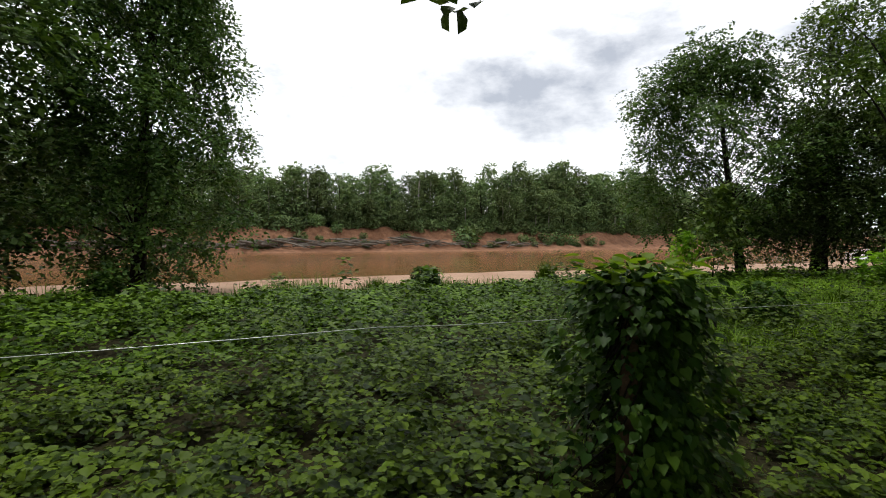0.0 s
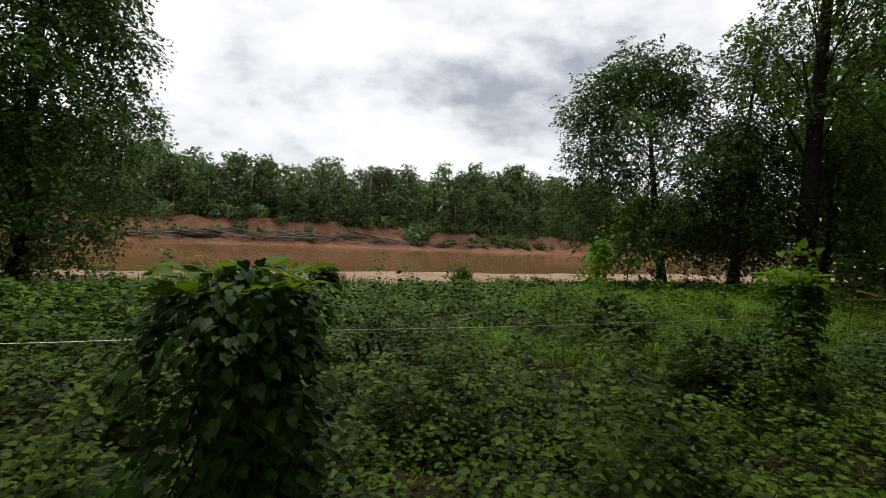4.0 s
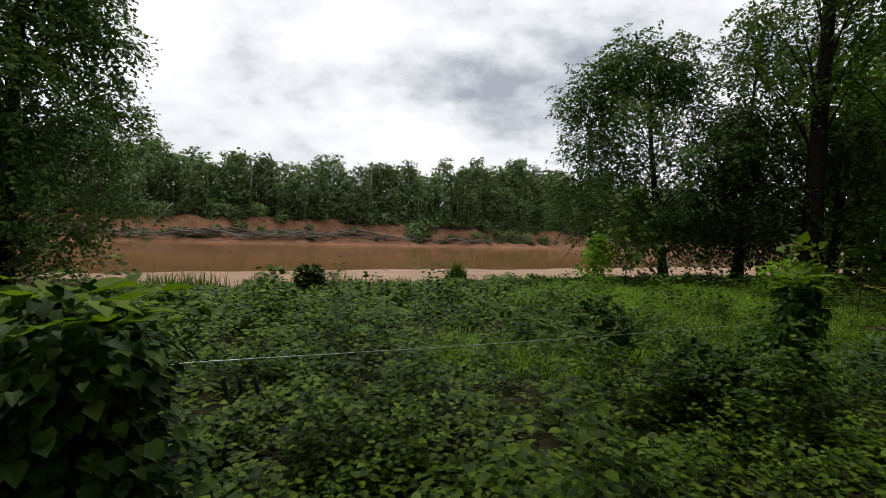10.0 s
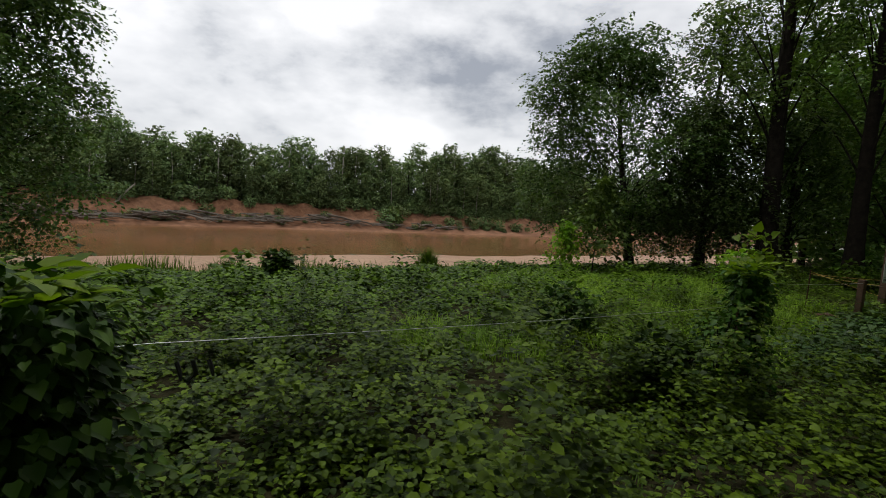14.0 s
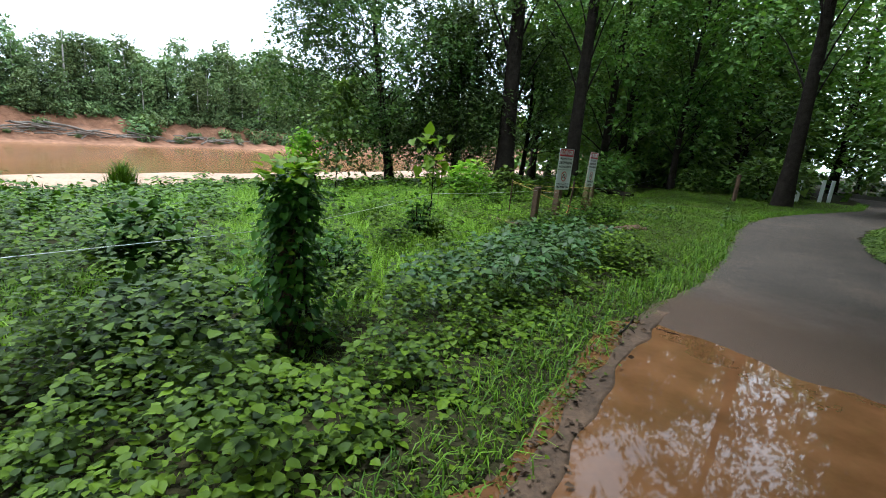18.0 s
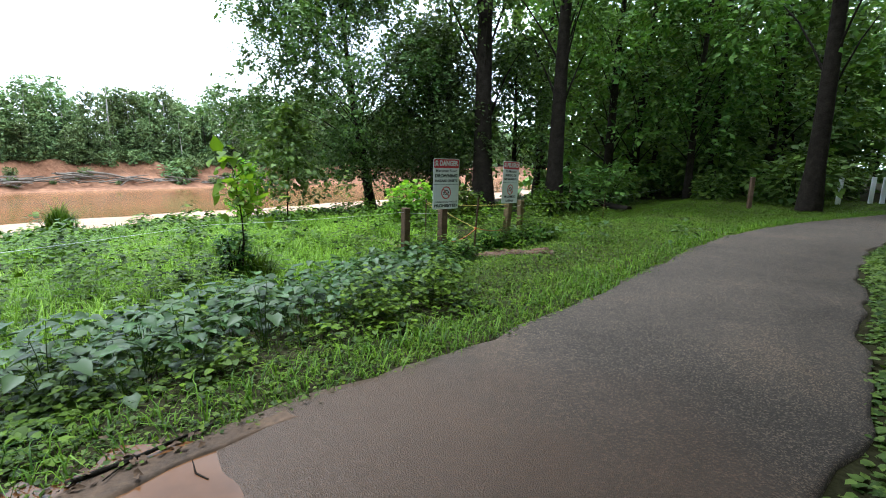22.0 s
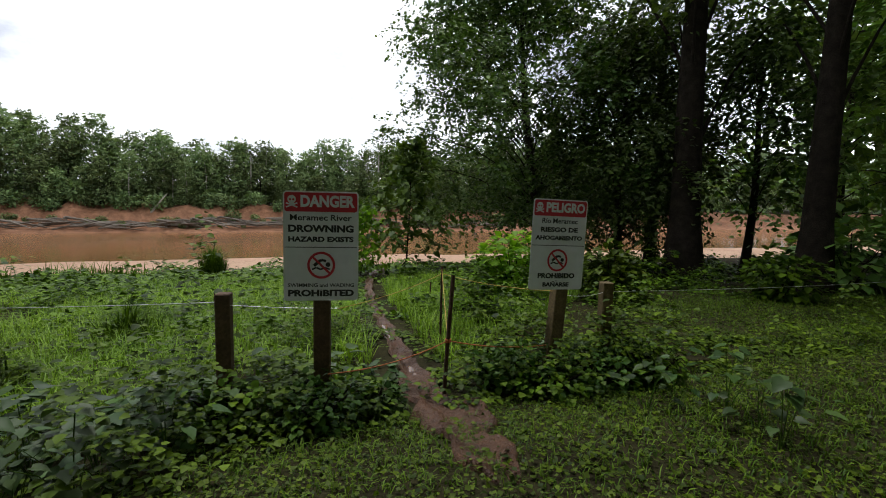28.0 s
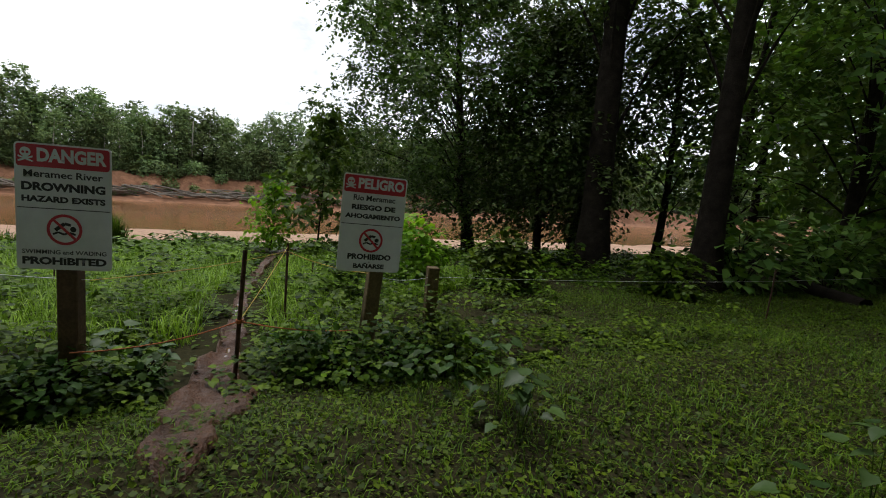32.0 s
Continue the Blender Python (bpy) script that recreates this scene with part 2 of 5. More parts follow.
def asphalt_material():
    m, t, out, L = material("worn_asphalt")
    p = t.nodes.new("ShaderNodeBsdfPrincipled")
    big, _ = noise_ramp(t, L, 0.7, [(0.32, (0.044, 0.036, 0.029)), (0.55, (0.06, 0.049, 0.039)), (0.72, (0.085, 0.065, 0.048))])
    co = t.nodes.new("ShaderNodeTexCoord").outputs["Object"]
    far = t.nodes.new("ShaderNodeVectorMath")
    far.operation = "DISTANCE"
    L(co, far.inputs[0])
    far.inputs[1].default_value = (5.6, 6.2, 0.0)
    fr = t.nodes.new("ShaderNodeMapRange")
    fr.inputs["From Min"].default_value, fr.inputs["From Max"].default_value = 2.0, 4.8
    fr.inputs["To Min"].default_value, fr.inputs["To Max"].default_value = 0.75, 0.0
    L(far.outputs["Value"], fr.inputs[0])
    _, pf = noise_ramp(t, L, 1.6, [(0.35, (0, 0, 0)), (0.6, (1, 1, 1))])
    mx = t.nodes.new("ShaderNodeMath")
    mx.operation = "MULTIPLY_ADD"
    L(pf, mx.inputs[0])
    mx.inputs[1].default_value = 0.5
    L(fr.outputs[0], mx.inputs[2])
    cl = t.nodes.new("ShaderNodeMapRange")
    cl.inputs["From Min"].default_value, cl.inputs["From Max"].default_value = 0.33, 0.75
    L(mx.outputs[0], cl.inputs[0])
    big = mixed(t, L, cl.outputs[0], big, (0.064, 0.041, 0.027))
    v = t.nodes.new("ShaderNodeTexVoronoi")
    v.inputs["Scale"].default_value = 120.0
    L(t.nodes.new("ShaderNodeTexCoord").outputs["Object"], v.inputs["Vector"])
    r = t.nodes.new("ShaderNodeValToRGB")
    r.color_ramp.elements[0].color, r.color_ramp.elements[1].color = (0.62, 0.62, 0.62, 1), (2.5, 2.35, 2.15, 1)
    r.color_ramp.elements[0].position = 0.62
    sep = t.nodes.new("ShaderNodeSeparateColor")
    L(v.outputs["Color"], sep.inputs[0])
    L(sep.outputs[0], r.inputs[0])
    soft = mixed(t, L, cl.outputs[0], r.outputs[0], (1.1, 1.1, 1.1))
    half = mixed(t, L, 0.35, soft, r.outputs[0])
    L(mixed(t, L, 1.0, big, half, "MULTIPLY"), p.inputs["Base Color"])
    p.inputs["Specular IOR Level"].default_value = 0.18
    wet = t.nodes.new("ShaderNodeMapRange")
    wet.inputs["To Min"].default_value, wet.inputs["To Max"].default_value = 0.8, 0.4
    L(cl.outputs[0], wet.inputs[0])
    L(wet.outputs[0], p.inputs["Roughness"])
    L(bumped(t, L, v.outputs["Distance"], 0.8, 0.006), p.inputs["Normal"])
    L(p.outputs[0], out.inputs[0])
    return m


def water_material(name, c1, c2, rough, scale, wave):
    m, t, out, L = material(name)
    p = t.nodes.new("ShaderNodeBsdfPrincipled")
    big, _ = noise_ramp(t, L, scale, [(0.35, c1), (0.65, c2)])
    L(big, p.inputs["Base Color"])
    p.inputs["Roughness"].default_value = rough
    p.inputs["IOR"].default_value = 1.33
    n = t.nodes.new("ShaderNodeTexNoise")
    n.inputs["Scale"].default_value, n.inputs["Detail"].default_value = 3.0, 3.0
    L(t.nodes.new("ShaderNodeTexCoord").outputs["Object"], n.inputs["Vector"])
    L(bumped(t, L, n.outputs["Fac"], wave, 0.02), p.inputs["Normal"])
    L(p.outputs[0], out.inputs[0])
    return m


ASPHALT = asphalt_material()
RIVER = water_material("muddy_river", (0.17, 0.085, 0.035), (0.22, 0.115, 0.05), 0.12, 0.05, 0.25)
PUDDLE = water_material("brown_puddle", (0.075, 0.034, 0.013), (0.125, 0.058, 0.024), 0.03, 1.6, 0.015)

# ---- mesh helpers ----


def np_mesh(name, verts, faces, mats=(), index=None, smooth=False):
    """A mesh from arrays: faces is an (n, k) array of corners, all of one size."""
    me = bpy.data.meshes.new(name)
    verts, faces = np.asarray(verts, np.float32), np.asarray(faces, np.int32)
    n, k = faces.shape
    me.vertices.add(len(verts))
    me.vertices.foreach_set("co", verts.ravel())
    me.loops.add(n * k)
    me.loops.foreach_set("vertex_index", faces.ravel())
    me.polygons.add(n)
    me.polygons.foreach_set("loop_start", np.arange(0, n * k, k, dtype=np.int32))
    me.polygons.foreach_set("loop_total", np.full(n, k, np.int32))
    if smooth:
        me.polygons.foreach_set("use_smooth", np.ones(n, bool))
    for m in mats:
        me.materials.append(m)
    if index is not None:
        me.polygons.foreach_set("material_index", np.asarray(index, np.int32))
    me.update(calc_edges=True)
    return me


def part(name, mesh, material_, parent, label=""):
    """Links a bmesh or mesh as one object under a thing or a part."""
    if isinstance(mesh, bmesh.types.BMesh):
        me = bpy.data.meshes.new(name)
        mesh.to_mesh(me)
        mesh.free()
        mesh = me
    if material_ is not None and not mesh.materials:
        mesh.materials.append(material_)
    ob = new(name, mesh)
    if parent is not None:
        ob.parent = parent
    if label:
        tagged(ob, label)
    return ob


def thing(name, place, label, category, group="", kind="", rz=0.0):
    e = new(name)
    e.matrix_basis = pose(*place, 0, 0, rz)
    return tagged(e, label, category, group, kind)


def box(bm, x0, x1, y0, y1, z0, z1, bevel=0.0):
    r = bmesh.ops.create_cube(bm, size=1.0, matrix=Matrix.Translation(((x0 + x1) / 2, (y0 + y1) / 2, (z0 + z1) / 2)) @ Matrix.Diagonal((x1 - x0, y1 - y0, z1 - z0, 1)))
    if bevel:
        edges = list({e for v in r["verts"] for e in v.link_edges})
        bmesh.ops.bevel(bm, geom=edges, offset=bevel, segments=1, affect="EDGES")
    return bm


def tube(points, radii, sides=8):
    """Vertices and quads of a tapered tube along points."""
    pts, radii = np.asarray(points, float), np.asarray(radii, float)
    tang = np.gradient(pts, axis=0)
    tang /= np.linalg.norm(tang, axis=1, keepdims=True) + 1e-9
    ref = np.where(np.abs(tang[:, 2:3]) > 0.9, np.array([[1.0, 0, 0]]), np.array([[0, 0, 1.0]]))
    a = np.cross(tang, ref)
    a /= np.linalg.norm(a, axis=1, keepdims=True) + 1e-9
    b = np.cross(tang, a)
    ang = np.linspace(0, 2 * np.pi, sides, endpoint=False)
    ring = a[:, None] * np.cos(ang)[None, :, None] + b[:, None] * np.sin(ang)[None, :, None]
    v = (pts[:, None] + ring * radii[:, None, None]).reshape(-1, 3)
    n = len(pts)
    i, j = np.meshgrid(np.arange(n - 1), np.arange(sides), indexing="ij")
    k = (j + 1) % sides
    f = np.stack([i * sides + j, i * sides + k, (i + 1) * sides + k, (i + 1) * sides + j], -1).reshape(-1, 4)
    return v, f


def joined(pieces):
    vs, fs, o = [], [], 0
    for v, f in pieces:
        vs.append(np.asarray(v, float))
        fs.append(np.asarray(f) + o)
        o += len(v)
    return np.vstack(vs), np.vstack(fs)


def leaf_blades(at, out, size, fold=0.25, wide=0.62, rng=RNG, face=None):
    """Folded pointed leaves, two triangles each: at = stems, out = the way the blade points."""
    n = len(at)
    out = out / (np.linalg.norm(out, axis=1, keepdims=True) + 1e-9)
    side = np.cross(out, rng.normal(0, 0.35, (n, 3)) + np.array([0, 0, 1.0]) if face is None else face)
    side /= np.linalg.norm(side, axis=1, keepdims=True) + 1e-9
    up = np.cross(side, out)
    s = np.asarray(size).reshape(-1, 1) * np.ones((n, 1))
    base, tip = at, at + out * s
    mid = at + out * s * 0.42
    left = mid + side * s * wide * 0.5 + up * s * fold * 0.5
    right = mid - side * s * wide * 0.5 + up * s * fold * 0.5
    v = np.stack([base, right, tip, left], 1).reshape(-1, 3)
    q = np.arange(n)[:, None] * 4
    f = np.concatenate([q + np.array([[0, 1, 2]]), q + np.array([[0, 2, 3]])], 1).reshape(-1, 3)
    return v, f


def grass_blades(at, height, lean, width, rng=RNG):
    """Bent blades of three triangles."""
    n = len(at)
    th = rng.uniform(0, 2 * np.pi, n)
    d = np.stack([np.cos(th), np.sin(th), np.zeros(n)], 1)
    s = np.stack([-np.sin(th), np.cos(th), np.zeros(n)], 1)
    h, le, w = (np.asarray(q).reshape(-1, 1) * np.ones((n, 1)) for q in (height, lean, width))
    z = np.array([[0, 0, 1.0]])
    m = at + z * h * 0.62 + d * h * le * 0.35
    tip = at + z * h * (1 - 0.35 * le) + d * h * le
    v = np.stack([at - s * w * 0.5, at + s * w * 0.5, m + s * w * 0.4, m - s * w * 0.4, tip], 1).reshape(-1, 3)
    q = np.arange(n)[:, None] * 5
    f = np.concatenate([q + np.array([[0, 1, 2]]), q + np.array([[0, 2, 3]]), q + np.array([[3, 2, 4]])], 1).reshape(-1, 3)
    return v, f


# ---- the lie of the land: u is the way across the river, w along it ----
NU = np.array([-0.81, 0.586])
NU /= np.linalg.norm(NU)
NW = np.array([NU[1], -NU[0]])
LEFT_EDGE = [(-12.0, -10.5), (-4.2, -3.1), (-2.2, -0.75), (-0.6, 0.85), (0.75, 2.15), (2.0, 3.35), (3.07, 4.45), (4.09, 5.7), (5.25, 7.2), (6.3, 8.35), (8.4, 10.05), (11.0, 12.95), (13.2, 15.4), (15.6, 17.5), (18.2, 19.3), (21.0, 20.9), (27.0, 24.2), (33.0, 29.0), (40.0, 37.0)]
PATH_WIDTH = 2.5


def wobble(x, y, s, seed=0.0):
    """Smooth cheap waves, about -1 to 1."""
    return (np.sin(x * s * 1.31 + 1.7 * np.sin(y * s * 0.83 + seed) + seed * 2.1) + np.sin(y * s * 1.13 + 1.5 * np.sin(x * s * 0.71 + seed * 1.7) + 0.6 + seed) + np.sin((x + y) * s * 0.77 + seed * 3.3)) / 3.0


def dense_edge(step=0.25):
    p = np.array(LEFT_EDGE)
    d = np.r_[0, np.cumsum(np.hypot(*np.diff(p, axis=0).T))]
    s = np.arange(0, d[-1], step)
    e = np.stack([np.interp(s, d, p[:, 0]), np.interp(s, d, p[:, 1])], 1)
    k = np.ones(9) / 9
    pad = np.vstack([np.repeat(e[:1], 4, 0), e, np.repeat(e[-1:], 4, 0)])
    return np.stack([np.convolve(pad[:, 0], k, "valid"), np.convolve(pad[:, 1], k, "valid")], 1)


EDGE = dense_edge()
TAN = np.gradient(EDGE, axis=0)
TAN /= np.linalg.norm(TAN, axis=1, keepdims=True)
RIGHTWARD = np.stack([TAN[:, 1], -TAN[:, 0]], 1)


def off_path(x, y):
    """Signed distance to the left edge of the path: above zero on the river side."""
    x, y = np.asarray(x, float), np.asarray(y, float)
    flat = np.stack([x.ravel(), y.ravel()], 1)
    res = np.empty(len(flat))
    sub = EDGE[::2]
    tn = RIGHTWARD[::2]
    for a in range(0, len(flat), 20000):
        q = flat[a : a + 20000]
        d = ((q[:, None] - sub[None]) ** 2).sum(-1)
        k = d.argmin(1)
        res[a : a + 20000] = -((q - sub[k]) * tn[k]).sum(1)
    return res.reshape(x.shape)


def ground_z(x, y):
    x, y = np.asarray(x, float), np.asarray(y, float)
    u = x * NU[0] + y * NU[1]
    w = x * NW[0] + y * NW[1]
    ue = u + 0.055 * (w - 22.0) * np.clip((u - 4) / 14, 0, 1) * (u < 50) + 0.5 * wobble(x, y, 0.25, 2.0) * np.clip((u - 6) / 10, 0, 1)
    us = [-400, -60, -14, 0.5, 2.4, 6, 13, 17, 19.5, 22, 28, 36.5, 42, 58, 63, 65.2, 66.4, 68.0, 69.4, 71, 85, 140, 300, 900]
    zs = [6, 1.5, 0.15, 0.0, -0.38, -0.55, -0.95, -1.35, -1.75, -2.25, -2.6, -3.12, -4.6, -4.6, -3.12, -2.55, -2.2, -1.1, -0.15, 0.35, 1.0, 3.2, 8, 20]
    z = np.interp(ue, us, zs)
    rough = np.clip((ue - 64) / 2, 0, 1) * np.clip((73 - ue) / 3, 0, 1)
    z = z + rough * 0.55 * wobble(x, y, 1.1, 1.0) + 0.05 * wobble(x, y, 0.8, 4.0) * np.clip((u - 1.5) / 3, 0, 1) * (u < 60)
    return z

# ---- ground, river, path ----
def build_ground():
    u = np.r_[-700, -300, -120, -60, -40, np.arange(-28, 0, 1.0), np.arange(0, 24, 0.5), np.arange(24, 60, 2.0), np.arange(60, 75, 0.35), 78, 84, 95, 120, 180, 320, 700, 1600]
    w = np.r_[-1600, -700, -350, -220, np.arange(-160, -40, 4.0), np.arange(-40, 70, 0.8), np.arange(70, 220, 5.0), 300, 600, 1600]
    U, Wd = np.meshgrid(u, w, indexing="ij")
    x, y = U * NU[0] + Wd * NW[0], U * NU[1] + Wd * NW[1]
    z = ground_z(x, y)
    v = np.stack([x, y, z], -1).reshape(-1, 3)
    a, b = U.shape
    i, j = np.meshgrid(np.arange(a - 1), np.arange(b - 1), indexing="ij")
    f = np.stack([i * b + j, i * b + j + 1, (i + 1) * b + j + 1, (i + 1) * b + j], -1).reshape(-1, 4)
    uc = (u[i] + 0.5 * (u[i + 1] - u[i])).ravel()
    wc = (w[j] + 0.5 * (w[j + 1] - w[j])).ravel()
    xc, yc = uc * NU[0] + wc * NW[0], uc * NU[1] + wc * NW[1]
    edge = 20.9 - 0.14 * (np.clip(wc, -10, 40) - 22.0) - 0.6 * wobble(xc, yc, 0.6, 2.0)
    idx = np.where(uc < edge, 0, np.where(uc < 61, 1, np.where(uc < 71, 2, 0)))
    g = new("ground", np_mesh("ground", v, f, (SOIL, SAND, CLAY), idx, True))
    tagged(g, "soil bank sloping past a pale sandbar to the river, red clay beyond", "ground", kind="structure")
    wv, n = [], 60
    ww = np.linspace(-1500, 1500, n)
    for k in ww:
        for q in (33.0, 50.0, 66.0):
            wv.append((*(q * NU + k * NW), -3.1))
    f = [[3 * a + c, 3 * a + c + 1, 3 * a + c + 4, 3 * a + c + 3] for a in range(n - 1) for c in range(2)]
    tagged(new("water", np_mesh("water", wv, f, (RIVER,))), "muddy brown river water, smooth and slow", "river", kind="structure")


build_ground()


def build_path():
    """The asphalt path: a slab with worn, uneven edges."""
    n = len(EDGE)
    cols = np.r_[0.0, 0.02, np.arange(0.12, 2.45, 0.11), PATH_WIDTH - 0.02, PATH_WIDTH]
    s = np.arange(n) * 0.25
    wl, wr = 0.03 * np.sin(s * 2.3) + 0.025 * np.sin(s * 5.1 + 1) + 0.02 * np.sin(s * 9.3), 0.05 * np.sin(s * 1.9 + 2) + 0.03 * np.sin(s * 4.4) + 0.02 * np.sin(s * 8.1)
    c = cols[None] + np.where(cols[None] < 0.3, wl[:, None], 0) + np.where(cols[None] > 2.35, wr[:, None], 0)
    fine = np.arange(0, n - 1, 0.5)
    at = [np.stack([np.interp(fine, np.arange(n), q[:, k]) for k in range(q.shape[1])], 1) for q in (EDGE, RIGHTWARD, c)]
    xy = at[0][:, None] + at[1][:, None] * at[2][..., None]
    n = len(fine)
    z = ground_z(xy[..., 0], xy[..., 1]) + 0.03
    z[:, [0, -1]] -= 0.06
    crown = np.interp(cols, [0, 0.45, 0.85, 1.3, 1.7, 2.1, 2.5], [0, 0.01, 0.018, 0.02, 0.018, 0.01, 0])
    dip = (0.04 + ground_z(xy[..., 0], xy[..., 1])) * np.exp(-((np.hypot(xy[..., 0] - 5.6, xy[..., 1] - 6.0) * (1 + 0.1 * wobble(xy[..., 0], xy[..., 1], 1.7, 2.0) + 0.07 * wobble(xy[..., 0], xy[..., 1], 4.3, 4.0)) / 2.15) ** 4))
    z = z + crown[None] - dip + 0.004 * wobble(xy[..., 0], xy[..., 1], 2.4, 3.0) + 0.0035 * wobble(xy[..., 0], xy[..., 1], 6.5, 5.0) + 0.002 * wobble(xy[..., 0], xy[..., 1], 15.0, 1.0)
    v = np.concatenate([xy, z[..., None]], -1).reshape(-1, 3)
    m = len(cols)
    i, j = np.meshgrid(np.arange(n - 1), np.arange(m - 1), indexing="ij")
    f = np.stack([i * m + j, (i + 1) * m + j, (i + 1) * m + j + 1, i * m + j + 1], -1).reshape(-1, 4)
    f = f[:, ::-1]
    tagged(new("path", np_mesh("path", v, f, (ASPHALT,), None, True)), "worn grey asphalt footpath with muddy edges curving into woods", "path", kind="structure")


build_path()


def blob_sheet(name, outline, z, mat, label, category, lift=0.004, kind="structure"):
    """A thin sheet with an uneven outline that lies on what is below it."""
    bm = bmesh.new()
    vs = [bm.verts.new((x, y, z(x, y) + lift)) for x, y in outline]
    bm.faces.new(vs)
    bmesh.ops.triangulate(bm, faces=bm.faces[:])
    return tagged(part(name, bm, mat, None), label, category, kind=kind)


# ---- trees ----
def make_tree(name, place, H, r, crown, base, blobs, leaves, leaf, seed, label, lean=(0.0, 0.0), mat=None, bark=None, limbs=True, squash=0.75, droop=0.4, split=True, group="", wide=0.6, skin=0.42, spray=12, reach=4.5, ragged=0.0):
    """A tapered trunk, limbs to clumps of foliage, and a crown of many small leaves with gaps."""
    rng = np.random.default_rng(seed)
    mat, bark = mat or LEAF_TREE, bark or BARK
    root = thing(name, place, label, "tree", group)
    k = np.linspace(0, 1, 12)
    px = lean[0] * k + 0.25 * np.sin(k * 4 + seed) * k
    py = lean[1] * k + 0.25 * np.cos(k * 3.3 + seed) * k
    px, py = px - px[0], py - py[0]
    tr = np.stack([px, py, H * 0.93 * k - 0.15], 1)
    rad = r * (1 - 0.8 * k) * (1 + 0.4 * np.exp(-k * 22))
    v, f = tube(tr, rad, 9)
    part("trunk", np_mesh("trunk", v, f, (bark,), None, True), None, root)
    cs, rs = [], []
    for b in range(blobs):
        fz = base + (1 - base) * ((b + 0.5) / blobs) ** 0.8
        shape = math.sin(math.pi * min(1, 0.16 + 0.8 * (fz - base) / (1 - base))) ** 0.6
        a = b * 2.399 + rng.uniform(-0.5, 0.5)
        d = crown * shape * rng.uniform(0.35, 0.95 + ragged)
        c = np.array([np.interp(fz, k, px) + d * math.cos(a), np.interp(fz, k, py) + d * math.sin(a), H * fz - 0.12 * d])
        cs.append(c)
        rs.append(crown * rng.uniform(0.24 - 0.2 * ragged, 0.42 - 0.2 * ragged))
    if limbs:
        tubes = []
        for c, rr in zip(cs, rs):
            f0 = max(0.12, c[2] / H - 0.16)
            s = np.array([np.interp(f0, k, px), np.interp(f0, k, py), H * 0.93 * f0])
            q = np.linspace(0, 1, 5)[:, None]
            p = s + (c - s) * q + np.array([0, 0, 0.12 * np.linalg.norm(c - s)]) * np.sin(q * np.pi)
            r0 = max(0.025, r * 0.2 * (1 - f0))
            tubes.append(tube(p, r0 * (1 - 0.8 * q[:, 0]), 5))
        if split:
            for t_ in tubes:
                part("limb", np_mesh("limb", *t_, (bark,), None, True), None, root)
        else:
            part("branchwork", np_mesh("branchwork", *joined(tubes), (bark,), None, True), None, root)
    # leaves stand along short hanging sprays that grow out of each clump
    w = np.array(rs) ** 2
    n = leaves // spray
    which = rng.choice(len(cs), n, p=w / w.sum())
    d = rng.normal(0, 1, (n, 3))
    d /= np.linalg.norm(d, axis=1, keepdims=True)
    rr = np.array(rs)[which] * rng.uniform(0, 1, n) ** skin
    o = np.array(cs)[which] + d * rr[:, None] * np.array([1, 1, squash])
    way = d * np.array([1, 1, 0.35]) + rng.normal(0, 0.35, (n, 3)) + np.array([0, 0, 0.1 - 0.3 * droop])
    way /= np.linalg.norm(way, axis=1, keepdims=True)
    q = (np.arange(spray) + rng.uniform(0, 1, (n, spray))) / spray
    ln = leaf * reach * rng.uniform(0.6, 1.3, (n, 1))
    at = o[:, None] + way[:, None] * (ln * q)[..., None]
    at[..., 2] -= droop * ln * 0.7 * q**2
    at = at.reshape(-1, 3) + rng.normal(0, leaf * 0.3, (n * spray, 3))
    at[:, 2] = np.maximum(at[:, 2], 0.25)
    side = np.cross(way, np.array([0, 0, 1.0]))[:, None] * np.where(np.arange(spray) % 2, 1.0, -1.0)[None, :, None]
    out = (way[:, None] * 0.7 + side + np.array([0, 0, -0.3 * droop])).reshape(-1, 3) + rng.normal(0, 0.4, (n * spray, 3))
    face = np.repeat(d, spray, 0) * 0.45 + np.array([0, 0, 0.8]) + rng.normal(0, 0.4, (n * spray, 3))
    lv, lf = leaf_blades(at, out, leaf * rng.uniform(0.65, 1.35, n * spray), 0.2, wide, rng, face)
    part("crown", np_mesh("crown", lv, lf, (mat,)), None, root)
    return root


def gz(x, y):
    return float(ground_z(x, y))


def at_ground(x, y):
    return (x, y, gz(x, y))


